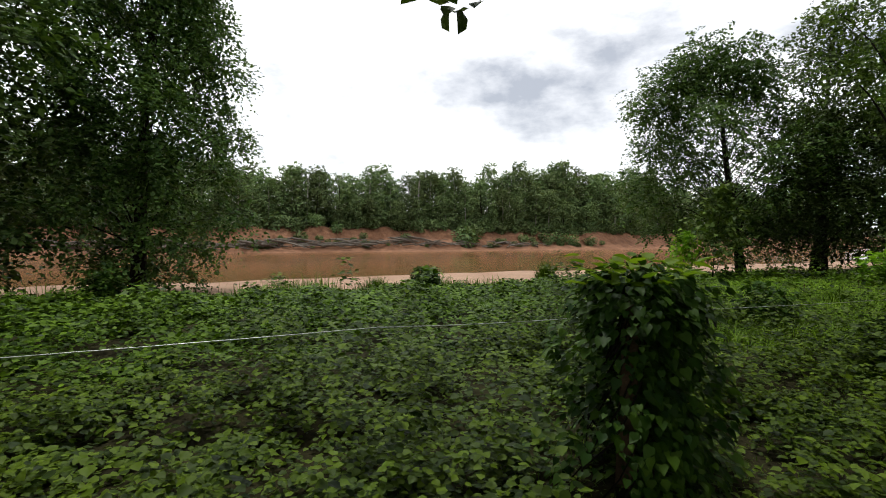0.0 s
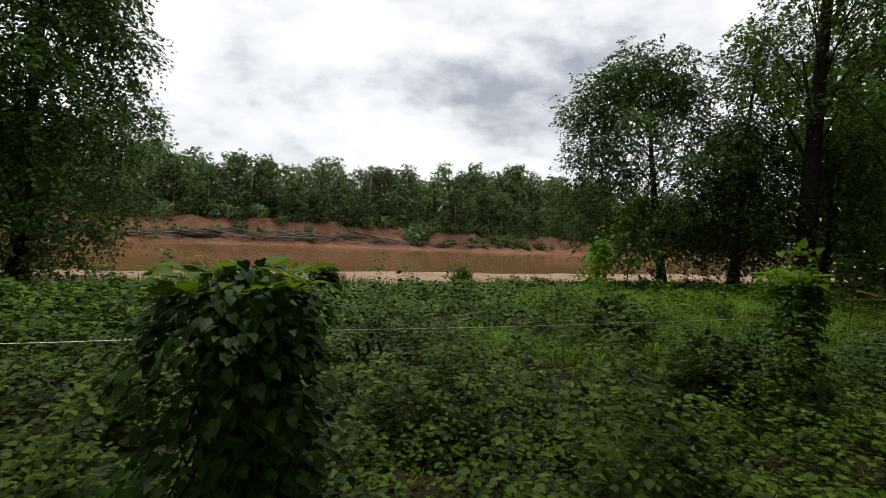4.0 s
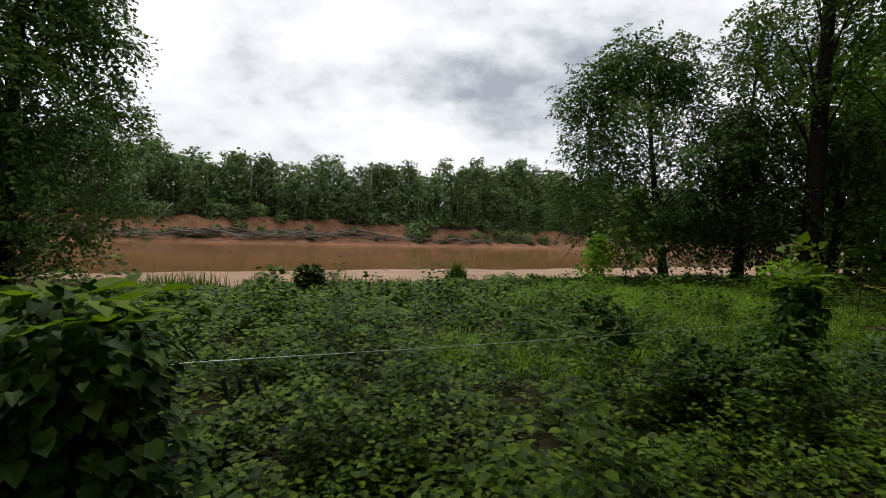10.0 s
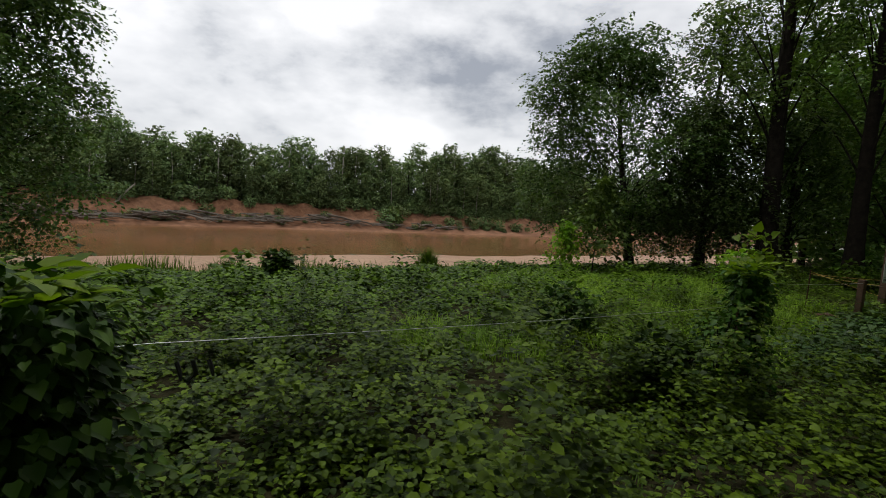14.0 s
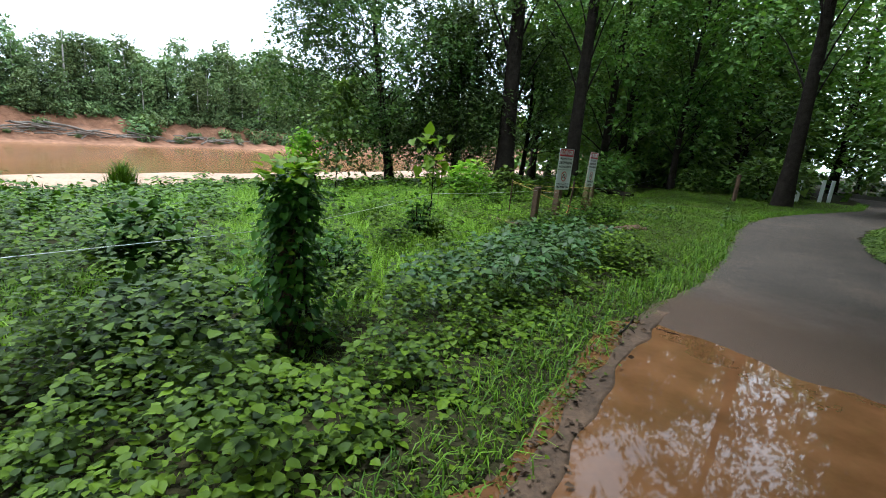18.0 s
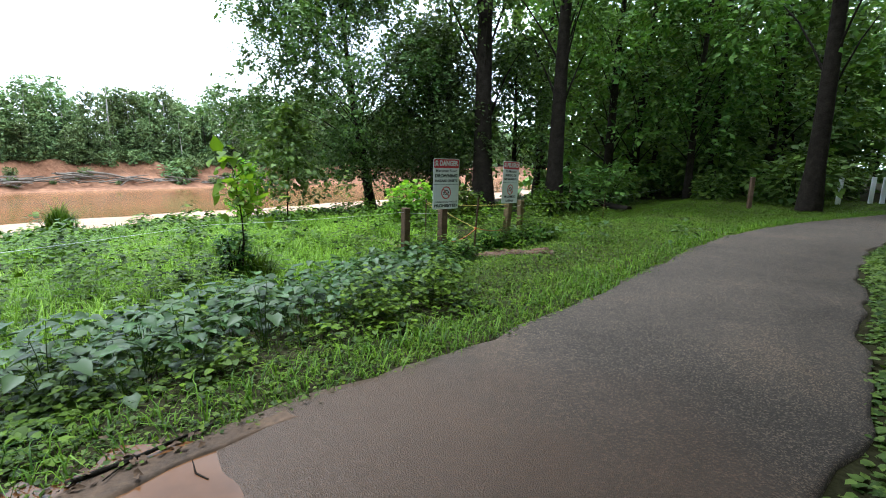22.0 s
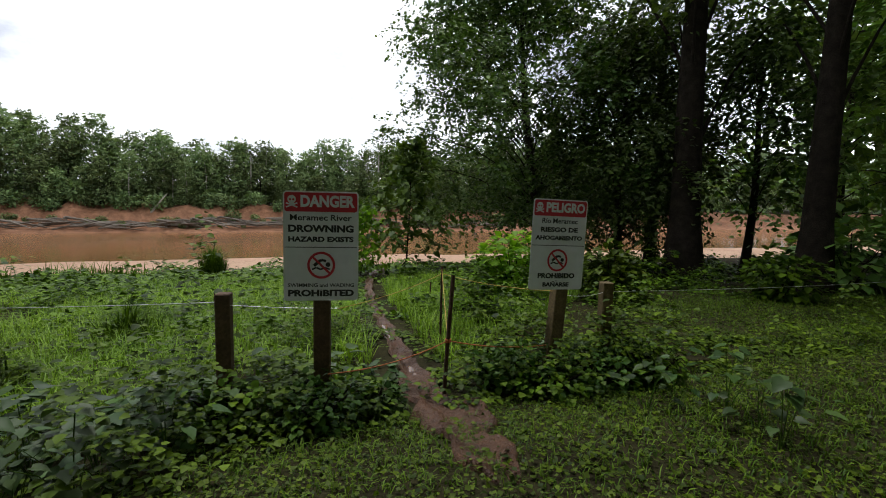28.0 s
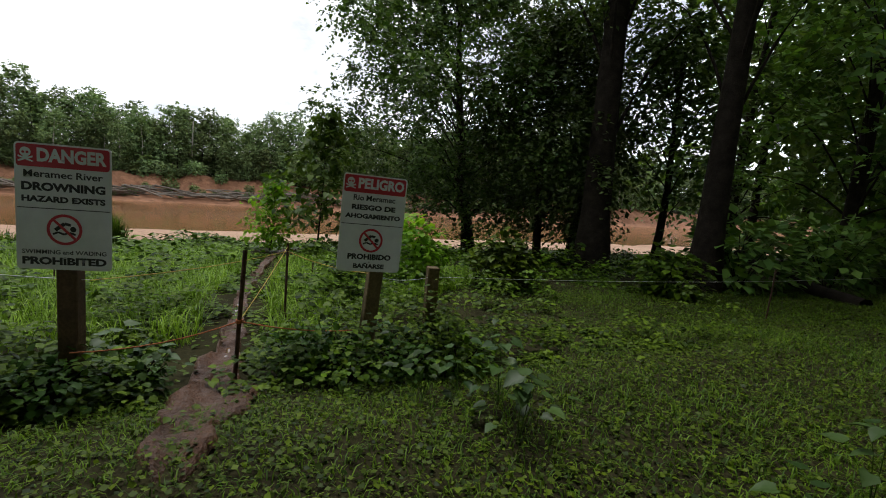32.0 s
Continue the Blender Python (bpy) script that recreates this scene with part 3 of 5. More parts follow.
def river_trees():
    make_tree("elm_tree", at_ground(4.3, 31.6), 13.4, 0.26, 4.8, 0.15, 74, 62000, 0.165, 3, "leaning slender tree with small drooping leaves at the sandbar's edge", (-1.9, 0.3), droop=0.6, ragged=0.4, reach=5.5, spray=16, wide=0.75)
    make_tree("willow_tree", at_ground(7.7, 29.8), 9.0, 0.16, 2.8, 0.2, 30, 22000, 0.18, 4, "dark low tree with foliage drooping nearly to the sand", (-0.4, 0.2), droop=1.1)
    make_tree("willow_tree", at_ground(11.6, 30.6), 8.5, 0.16, 2.6, 0.34, 20, 6500, 0.22, 14, "dark low tree between the tall trunks", (0.3, 0.2), droop=1.0)
    make_tree("cottonwood_tree", at_ground(9.9, 27.6), 24.0, 0.46, 3.4, 0.3, 34, 18500, 0.2, 5, "tall thick dark trunk clothed in hanging foliage", (-0.6, 0.8), droop=0.9, mat=LEAF_WOOD)
    make_tree("cottonwood_tree", at_ground(12.9, 26.6), 22.0, 0.36, 4.0, 0.34, 31, 15000, 0.2, 6, "tall dark-trunked tree at the edge of the woods", (-0.1, 0.9), droop=0.8, mat=LEAF_WOOD)
    make_tree("elm_tree", at_ground(8.3, 33.6), 16.0, 0.22, 3.0, 0.32, 24, 8000, 0.22, 15, "tall leafy tree at the river's edge", (0.3, 0.3), droop=0.8)
    make_tree("elm_tree", at_ground(-24.4, 15.4), 20.0, 0.34, 4.0, 0.05, 74, 76000, 0.2, 9, "tall tree hung with dense drooping leaves down to the ground", (0.3, 1.0), droop=1.0, ragged=0.25, reach=5.5, spray=16, wide=0.75)
    make_tree("elm_tree", at_ground(-25.6, 6.2), 20.0, 0.4, 5.4, 0.08, 44, 34000, 0.27, 11, "dark leaning tree with dense shaded foliage", (1.6, 0.5), droop=0.7)
    make_tree("elm_tree", at_ground(-28.6, 9.6), 17.0, 0.3, 4.6, 0.05, 34, 12000, 0.34, 17, "dark dense tree standing between the river trees", (0.2, 0.3), droop=0.7)
    make_tree("elm_tree", at_ground(-29.5, 3.6), 17.0, 0.3, 5.0, 0.05, 34, 12000, 0.34, 18, "dark dense tree behind the leaning river tree", (0.2, 0.3), droop=0.7)
    make_tree("elm_tree", at_ground(-30.0, -1.0), 19.0, 0.4, 6.0, 0.08, 30, 15000, 0.42, 12, "dark dense tree at the river's edge", (0.5, 0.5), droop=0.6)
    make_tree("elm_tree", at_ground(-25.0, -9.0), 18.0, 0.4, 6.0, 0.12, 30, 13000, 0.42, 13, "dark dense tree beside the path", (0.5, 0.5), droop=0.6)


river_trees()


def wood_trees():
    """The wood along the path, one tree after another."""
    spots = [(22.0, 23.6, 22, 0.34, 4.6, 0.34), (17.5, 33.0, 19, 0.28, 4.4, 0.12), (20.5, 36.5, 18, 0.3, 4.6, 0.12), (21.5, 31.5, 17, 0.2, 4.0, 0.14), (24.5, 34.5, 18, 0.28, 4.4, 0.12), (29.0, 36.0, 20, 0.3, 4.8, 0.12), (33.0, 40.5, 20, 0.32, 5.0, 0.1), (38.0, 44.0, 20, 0.32, 5.2, 0.1), (44.0, 42.0, 20, 0.34, 5.2, 0.08), (44.0, 35.0, 20, 0.34, 5.2, 0.08), (41.0, 30.0, 20, 0.34, 5.2, 0.08), (37.5, 26.5, 20, 0.34, 5.0, 0.1), (33.0, 21.5, 20, 0.32, 5.0, 0.1), (29.0, 17.0, 20, 0.3, 5.0, 0.12), (25.0, 13.0, 19, 0.32, 5.0, 0.16), (21.0, 8.5, 19, 0.3, 5.0, 0.2), (17.0, 4.0, 19, 0.3, 5.0, 0.24), (12.5, -0.5, 19, 0.3, 5.0, 0.28), (7.5, -4.5, 19, 0.32, 5.0, 0.3), (1.0, -7.0, 18, 0.3, 4.8, 0.3), (-6.0, -10.0, 18, 0.3, 4.8, 0.28), (14.5, 37.5, 17, 0.25, 4.4, 0.1), (26.5, 41.0, 19, 0.3, 5.0, 0.08), (36.0, 50.0, 20, 0.3, 5.4, 0.06), (50.0, 48.0, 20, 0.3, 5.6, 0.05), (53.0, 38.0, 20, 0.3, 5.6, 0.05), (48.0, 27.0, 20, 0.3, 5.6, 0.05), (41.0, 20.0, 20, 0.3, 5.6, 0.06), (34.0, 11.0, 20, 0.3, 5.6, 0.06), (27.0, 3.0, 20, 0.3, 5.6, 0.08), (18.0, -6.0, 20, 0.3, 5.6, 0.1), (29.5, 21.5, 20, 0.32, 4.2, 0.06), (34.0, 25.8, 20, 0.32, 4.6, 0.05), (36.5, 23.0, 18, 0.3, 5.0, 0.04), (27.6, 19.4, 20, 0.3, 4.4, 0.05), (31.5, 18.6, 20, 0.3, 5.0, 0.04)]
    for n, (x, y, H, r, c, b) in enumerate(spots):
        near = math.hypot(x - 12, y - 16) < 24
        make_tree("forest_tree", at_ground(x, y), H, r, c, b, 28 if near else 22, 6000 if near else 4200, 0.3 if near else 0.48, 40 + n, "tall shaded forest tree with a dark trunk and dense leaves", (0.4 * math.sin(n), 0.4 * math.cos(n * 1.7)), droop=0.6, split=near, group="woods along the path", mat=LEAF_WOOD)


wood_trees()


def overhang():
    """Tall trees close by the path, whose crowns meet above it."""
    for n, (x, y) in enumerate([(-1.2, -5.4), (3.9, -1.5), (8.0, 2.3), (11.9, 5.6), (15.9, 9.2)]):
        make_tree("forest_tree", at_ground(x, y), 17.0, 0.3, 6.2, 0.4, 28, 11000, 0.35, 140 + n, "tall tree beside the path with a crown spreading over it", (-0.9, 0.9), droop=0.4, group="woods along the path", mat=LEAF_WOOD)


overhang()


def far_woods():
    """The wooded far bank: several trees built once, then copied."""
    rng = np.random.default_rng(21)
    kinds = []
    for n, (H, c, b, mat) in enumerate([(9.6, 2.6, 0.1, LEAF_FAR_HAZED), (10.6, 2.3, 0.16, LEAF_FAR_HAZED), (8.6, 2.5, 0.06, LEAF_FAR_HAZED), (10.0, 2.8, 0.12, LEAF_FAR_HAZED), (7.2, 2.1, 0.04, LEAF_FAR_HAZED), (11.4, 1.9, 0.25, LEAF_FAR_HAZED)]):
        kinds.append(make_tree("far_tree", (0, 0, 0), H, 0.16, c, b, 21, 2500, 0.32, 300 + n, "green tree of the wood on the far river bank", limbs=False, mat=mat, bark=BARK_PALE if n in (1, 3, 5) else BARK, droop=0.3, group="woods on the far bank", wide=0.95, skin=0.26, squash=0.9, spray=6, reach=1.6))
    used = [False] * len(kinds)
    for row, (u0, step) in enumerate([(70.9, 2.3), (73.6, 2.4), (76.6, 3.0), (82.0, 4.6)]):
        w = -75.0
        while w < 220:
            w += step * rng.uniform(0.7, 1.35) * (1.0 if w < 110 else 2.6)
            u = u0 + rng.uniform(-1.4, 1.6)
            x, y = u * NU + w * NW
            k = int(rng.choice(6, p=[0.24, 0.18, 0.2, 0.2, 0.12, 0.06])) if row else int(rng.choice(6, p=[0.2, 0.1, 0.3, 0.15, 0.22, 0.03]))
            sc = rng.uniform(0.84, 1.02) * (1.0 if row else 0.7) * float(np.interp(w, [-20, 8, 31, 50, 69, 110], [1.05, 0.97, 0.9, 1.02, 1.26, 1.4]))
            m = pose(x, y, gz(x, y), 0, 0, rng.uniform(0, 360)) @ Matrix.Diagonal((sc, sc, sc * rng.uniform(0.9, 1.04), 1))
            if used[k]:
                o = copy_thing(kinds[k], Matrix.Identity(4))
                o.matrix_basis = m
            else:
                used[k] = True
                kinds[k].matrix_basis = m


far_woods()


def wood_edge():
    """Woods farther along both banks and undergrowth below the trees: built once, then copied."""
    rng = np.random.default_rng(77)
    kinds = [make_tree("bank_tree", (0, 0, 0), H, 0.22, c, 0.06, 18, 1100, 0.75, 500 + n, "leafy tree of the woods farther along the river", limbs=False, mat=LEAF_WOOD, droop=0.5, group="woods along the river", spray=6, reach=2.0, wide=0.8) for n, (H, c) in enumerate([(15, 4.2), (13, 4.0), (17, 4.4)])]
    first = [True] * 3
    spots = [(rng.uniform(1.0, 15.0), w + rng.uniform(-2, 2)) for w in np.arange(44, 120, 2.6)]
    spots += [(rng.uniform(-26, 0.0), w + rng.uniform(-2, 2)) for w in np.arange(58, 100, 3.0)]
    spots += [(rng.uniform(-30, -22), w) for w in np.arange(-25, 60, 4.5)]
    spots += [(rng.uniform(-50, -33), w) for w in np.arange(-5, 80, 3.2)]
    spots += [(rng.uniform(8, 26), -24 - k * 3.5) for k in range(14)]
    for n, (u, w) in enumerate(spots):
        x, y = u * NU + w * NW
        sc = rng.uniform(0.8, 1.2)
        m = pose(x, y, gz(x, y), 0, 0, rng.uniform(0, 360)) @ Matrix.Diagonal((sc, sc, sc, 1))
        o = kinds[n % 3] if first[n % 3] else copy_thing(kinds[n % 3], Matrix.Identity(4))
        first[n % 3] = False
        o.matrix_basis = m


wood_edge()

# ---- signs, posts, rope ----
def word_mesh(body, bold):
    """One word in the built-in font, at size 1: the mesh and its corners."""
    cu = bpy.data.curves.new("word", "FONT")
    cu.body, cu.size, cu.resolution_u, cu.offset = body, 1.0, 3, bold
    ob = bpy.data.objects.new("word", cu)
    scene.collection.objects.link(ob)
    bpy.context.view_layer.update()
    me = bpy.data.meshes.new_from_object(ob.evaluated_get(bpy.context.evaluated_depsgraph_get()))
    bpy.data.objects.remove(ob)
    co = np.empty(len(me.vertices) * 3, np.float32)
    me.vertices.foreach_get("co", co)
    return me, co.reshape(-1, 3)


def lettering(body, width, height, x, z, mat, plate_, y, label, bold=0.03):
    """A line of lettering, each word a part, fitted to a width and cap height, facing -y."""
    words = [word_mesh(w, bold) for w in body.split()]
    lo, hi = min(co[:, 1].min() for _, co in words), max(co[:, 1].max() for _, co in words)
    wide = [float(np.ptp(co[:, 0])) for _, co in words]
    gap = 0.3
    sx, sz = width / (sum(wide) + gap * (len(words) - 1)), height / (hi - lo)
    at = x - width / 2
    for (me, co), w, word in zip(words, wide, body.split()):
        out = np.stack([(co[:, 0] - co[:, 0].min()) * sx + at, np.zeros(len(co)), (co[:, 1] - lo) * sz + z], 1)
        me.vertices.foreach_set("co", out.astype(np.float32).ravel())
        me.update()
        part("lettering", me, mat, plate_, label + " " + word).location = (0, y, 0)
        at += (w + gap) * sx


def ring(cx, cz, r0, r1, n=40):
    a = np.linspace(0, 2 * np.pi, n, endpoint=False)
    v = np.concatenate([np.stack([cx + r * np.cos(a), 0 * a, cz + r * np.sin(a)], 1) for r in (r0, r1)])
    i = np.arange(n)
    return v, np.stack([i, i + n, (i + 1) % n + n, (i + 1) % n], 1)


def bar(x0, z0, x1, z1, w):
    d = np.array([x1 - x0, z1 - z0])
    nrm = np.array([-d[1], d[0]]) / np.hypot(*d) * w / 2
    p = [np.array([x0, z0]) + nrm, np.array([x0, z0]) - nrm, np.array([x1, z1]) - nrm, np.array([x1, z1]) + nrm]
    return np.array([(q[0], 0, q[1]) for q in p]), np.array([[0, 1, 2, 3]])


def disc(cx, cz, r, n=20):
    a = np.linspace(0, 2 * np.pi, n, endpoint=False)
    v = np.vstack([np.stack([cx + r * np.cos(a), 0 * a, cz + r * np.sin(a)], 1), [[cx, 0, cz]]])
    i = np.arange(n)
    return v, np.stack([i, (i + 1) % n, np.full(n, n)], 1)


def tri(f):
    return f if f.shape[1] == 3 else np.vstack([f[:, :3], f[:, [0, 2, 3]]])


SW, SH = 0.61, 0.914


def plate(bm, x0, x1, z0, z1, y0, y1, r):
    """A plate with rounded corners, facing -y."""
    c = []
    for cx, cz, a0 in ((x1 - r, z1 - r, 0), (x0 + r, z1 - r, 90), (x0 + r, z0 + r, 180), (x1 - r, z0 + r, 270)):
        for k in range(5):
            a = radians(a0 + 22.5 * k)
            c.append((cx + r * math.cos(a), cz + r * math.sin(a)))
    f = bm.faces.new([bm.verts.new((x, y0, z)) for x, z in c])
    g = bmesh.ops.extrude_face_region(bm, geom=[f])
    for v in g["geom"]:
        if isinstance(v, bmesh.types.BMVert):
            v.co.y = y1
    bmesh.ops.recalc_face_normals(bm, faces=bm.faces[:])
    return bm


def sign(place, rz, lines, title, tw, tilt, post, post_x, post_h, label, yaw_lean=0.0):
    """A warning sign on a square post. lines: text, width, cap height, z from the plate's foot."""
    root = thing("warning_sign", place, label, "sign", "river warning signs", rz=rz)
    pm = bmesh.new()
    box(pm, -0.068, 0.068, -0.068, 0.068, -0.35, post_h, 0.008)
    po = part("post", pm, post, root)
    po.matrix_basis = pose(post_x, 0.078, 0, 0, yaw_lean, 0)
    pl = part("plate", plate(bmesh.new(), -SW / 2, SW / 2, 0, SH, 0, 0.004, 0.03), SIGN_WHITE, root, "white metal plate")
    pl.matrix_basis = pose(0, 0, post_h - SH + 0.03, 0, tilt, 0)
    head = part("header", plate(bmesh.new(), -SW / 2 + 0.012, SW / 2 - 0.012, 0.745, SH - 0.012, -0.0016, -0.0006, 0.02), SIGN_RED, pl, "red header panel")
    f, o = joined([bar(-SW / 2 + 0.012, 0.45, SW / 2 - 0.012, 0.45, 0.006)])
    part("rule", np_mesh("rule", f + [0, -0.002, 0], o), SIGN_BLACK, pl)
    lettering(title, tw, 0.1, 0.055, 0.782, SIGN_WHITE, pl, -0.0032, "white lettering", 0.045)
    for body, w, h, z in lines:
        lettering(body, w, h, 0.0, z, SIGN_BLACK, pl, -0.002, "black lettering", 0.05 if body.isupper() else 0.02)
    # the skull mark, as plain shapes
    sx, sz = -0.235, 0.835
    sk = joined([(v, tri(q)) for v, q in (disc(sx, sz + 0.01, 0.034), bar(sx - 0.016, sz - 0.03, sx + 0.016, sz - 0.03, 0.03), bar(sx - 0.045, sz - 0.055, sx + 0.045, sz - 0.02, 0.012), bar(sx + 0.045, sz - 0.055, sx - 0.045, sz - 0.02, 0.012))])
    part("skull_mark", np_mesh("skull_mark", sk[0] + [0, -0.0032, 0], sk[1]), SIGN_WHITE, pl)
    ey = joined([(v, tri(q)) for v, q in (disc(sx - 0.013, sz + 0.008, 0.009, 10), disc(sx + 0.013, sz + 0.008, 0.009, 10))])
    part("eye_mark", np_mesh("eye_mark", ey[0] + [0, -0.0045, 0], ey[1]), SIGN_RED, pl)
    # the barred ring over wave marks
    cz = 0.30
    wv = joined([bar(-0.075, cz - 0.035, -0.04, cz - 0.02, 0.014), bar(-0.04, cz - 0.02, -0.005, cz - 0.035, 0.014), bar(-0.005, cz - 0.035, 0.03, cz - 0.02, 0.014), bar(0.03, cz - 0.02, 0.07, cz - 0.035, 0.014), bar(-0.06, cz - 0.005, 0.0, cz + 0.045, 0.026), bar(0.0, cz + 0.045, 0.04, cz + 0.035, 0.02)])
    part("wave_mark", np_mesh("wave_mark", wv[0] + [0, -0.002, 0], wv[1]), SIGN_BLACK, pl)
    dk = disc(0.055, cz + 0.005, 0.02)
    part("round_mark", np_mesh("round_mark", dk[0] + [0, -0.002, 0], dk[1]), SIGN_BLACK, pl)
    rg = joined([ring(0, cz, 0.094, 0.114), bar(-0.07, cz + 0.07, 0.07, cz - 0.07, 0.018)])
    part("barred_ring", np_mesh("barred_ring", rg[0] + [0, -0.0032, 0], rg[1]), SIGN_RED, pl, "red ring with a slash")
    for bz in (0.09, 0.80):
        b = bmesh.new()
        bmesh.ops.create_cone(b, cap_ends=True, segments=8, radius1=0.009, radius2=0.007, depth=0.008, matrix=Matrix.Translation((0, -0.005, bz)) @ Matrix.Rotation(radians(90), 4, "X"))
        part("bolt", b, SIGN_BACK, pl)
    return root


def signs():
    ang1 = 37.9
    sign((7.73, 14.47, gz(7.73, 14.47)), ang1, [("Meramec River", 0.50, 0.05, 0.672), ("DROWNING", 0.53, 0.062, 0.575), ("HAZARD EXISTS", 0.53, 0.045, 0.495), ("SWIMMING and WADING", 0.54, 0.032, 0.115), ("PROHIBITED", 0.54, 0.058, 0.035)], "DANGER", 0.44, 0.0, POSTWOOD, 0.0, 1.59 - gz(7.73, 14.47), "white and red danger sign on a dark wooden post")
    ang2 = 46.0
    sign((9.205, 16.27, gz(9.205, 16.27)), ang2, [("R\u00edo Meramec", 0.40, 0.052, 0.672), ("RIESGO DE", 0.42, 0.05, 0.585), ("AHOGAMIENTO", 0.53, 0.045, 0.505), ("PROHIBIDO", 0.42, 0.055, 0.115), ("BA\u00d1ARSE", 0.30, 0.055, 0.03)], "PELIGRO", 0.44, 1.6, POSTNEW, 0.02, 1.577 - gz(9.205, 16.27), "white and red Spanish danger sign on a leaning treated post", 4.0)


signs()


def fence_post(place, h, label, mat, lean=(0, 0), half=0.06, rz=40.0):
    e = thing("fence_post", place, label, "post", "fence posts", rz=rz)
    b = bmesh.new()
    box(b, -half, half, -half, half, -0.3, h, 0.008)
    p = part("post", b, mat, e)
    p.matrix_basis = pose(0, 0, 0, lean[0], lean[1], 0)
    return e


def posts():
    fence_post(at_ground(7.02, 14.06), 0.75 - gz(7.02, 14.06), "short weathered wooden fence post beside the danger sign", POSTWOOD)
    fence_post(at_ground(9.59, 16.91), 0.72 - gz(9.59, 16.91), "short weathered wooden fence post behind the Spanish sign", POSTNEW)
    e = thing("metal_rod", at_ground(8.38, 15.46), "rusty iron rod stuck in the mud, leaning", "rod")
    v, f = tube([(0, 0, -0.2), (0.02, 0.02, 0.5), (0.06, 0.03, 1.22)], [0.02, 0.02, 0.02], 6)
    part("rod", np_mesh("rod", v, f), IRON, e)


posts()

# ---- ground cover ----
def edge_u(x, y):
    u = x * NU[0] + y * NU[1]
    w = x * NW[0] + y * NW[1]
    return u + 0.3 + 0.14 * (np.clip(w, -10, 40) - 22.0) * np.clip((u - 4) / 14, 0, 1) + 0.5 * wobble(x, y, 0.25, 2.0) * np.clip((u - 6) / 10, 0, 1)


TRAIL = np.array([(10.3, 13.3), (9.75, 13.85), (9.25, 14.3), (8.75, 14.95), (8.1, 15.5), (7.3, 16.4), (6.0, 17.7), (4.5, 19.3), (2.6, 21.6), (0.6, 24.3), (-1.0, 27.5)])


def off_line(x, y, line):
    """Distance to a polyline."""
    q = np.stack([np.ravel(x), np.ravel(y)], 1)
    best = np.full(len(q), 1e9)
    for a, b in zip(line[:-1], line[1:]):
        d = b - a
        s = np.clip(((q - a) @ d) / (d @ d), 0, 1)
        best = np.minimum(best, np.hypot(*(q - a - s[:, None] * d).T))
    return best.reshape(np.shape(x))


def lawn_share(x, y, d):
    """1 where mown grass grows, 0 where weeds do."""
    u = x * NU[0] + y * NU[1]
    s = x * NW[0] + y * NW[1]
    m = np.clip((s - 13.6 - 1.1 * (u - 0.5)) / 0.6, 0, 1) * np.clip((1.75 + 0.35 * wobble(x, y, 1.3, 5.0) - u) / 0.5, 0, 1)
    m = np.maximum(m, np.clip((s - 21) / 3, 0, 1) * np.clip((6.5 - u) / 2, 0, 1))
    return np.maximum(m, np.clip((0.75 + 0.25 * wobble(x, y, 1.9, 3.0) - d) / 0.3, 0, 1))


def scatter(n, x0, x1, y0, y1, rng):
    return rng.uniform(x0, x1, n), rng.uniform(y0, y1, n)


def mound(x, y):
    return np.clip(0.4 + 0.5 * wobble(x, y, 1.5, 0.7) + 0.34 * wobble(x, y, 3.7, 1.9), 0.05, 1.1)


def lobed_leaves(at, out, size, rng):
    """Broad toothed leaves, four triangles each."""
    n = len(at)
    out = out / (np.linalg.norm(out, axis=1, keepdims=True) + 1e-9)
    side = np.cross(out, rng.normal(0, 0.2, (n, 3)) + np.array([0, 0, 1.0]))
    side /= np.linalg.norm(side, axis=1, keepdims=True) + 1e-9
    up = np.cross(side, out)
    s = np.asarray(size).reshape(-1, 1)

    def p(a, b, c):
        return at + s * (out * a + side * b + up * c)

    v = np.stack([at, p(0.2, -0.46, 0.03), p(0.66, -0.36, 0.05), p(1.0, 0, -0.14), p(0.66, 0.36, 0.05), p(0.2, 0.46, 0.03)], 1).reshape(-1, 3)
    q = np.arange(n)[:, None] * 6
    f = np.concatenate([q + np.array([[0, k, k + 1]]) for k in (1, 2, 3, 4)], 1).reshape(-1, 3)
    return v, f


def stems_to_leaves(x, y, z, per, size, rng, reach=0.6):
    """Leaves in whorls round stem tops, nearly level."""
    n = len(x)
    th = rng.uniform(0, 2 * np.pi, (n, 1)) + np.arange(per)[None] * (2 * np.pi / per) + rng.normal(0, 0.35, (n, per))
    d = np.stack([np.cos(th), np.sin(th), rng.normal(-0.12, 0.16, (n, per))], -1)
    s = np.repeat(size[:, None], per, 1) * rng.uniform(0.6, 1.25, (n, per))
    at = np.stack([x, y, z], 1)[:, None] + d * np.array([1, 1, 0.3]) * s[..., None] * reach * rng.uniform(0.1, 1.6, (n, per, 1))
    at[..., 2] -= rng.uniform(0, 0.05, (n, per))
    return at.reshape(-1, 3), d.reshape(-1, 3), s.ravel()


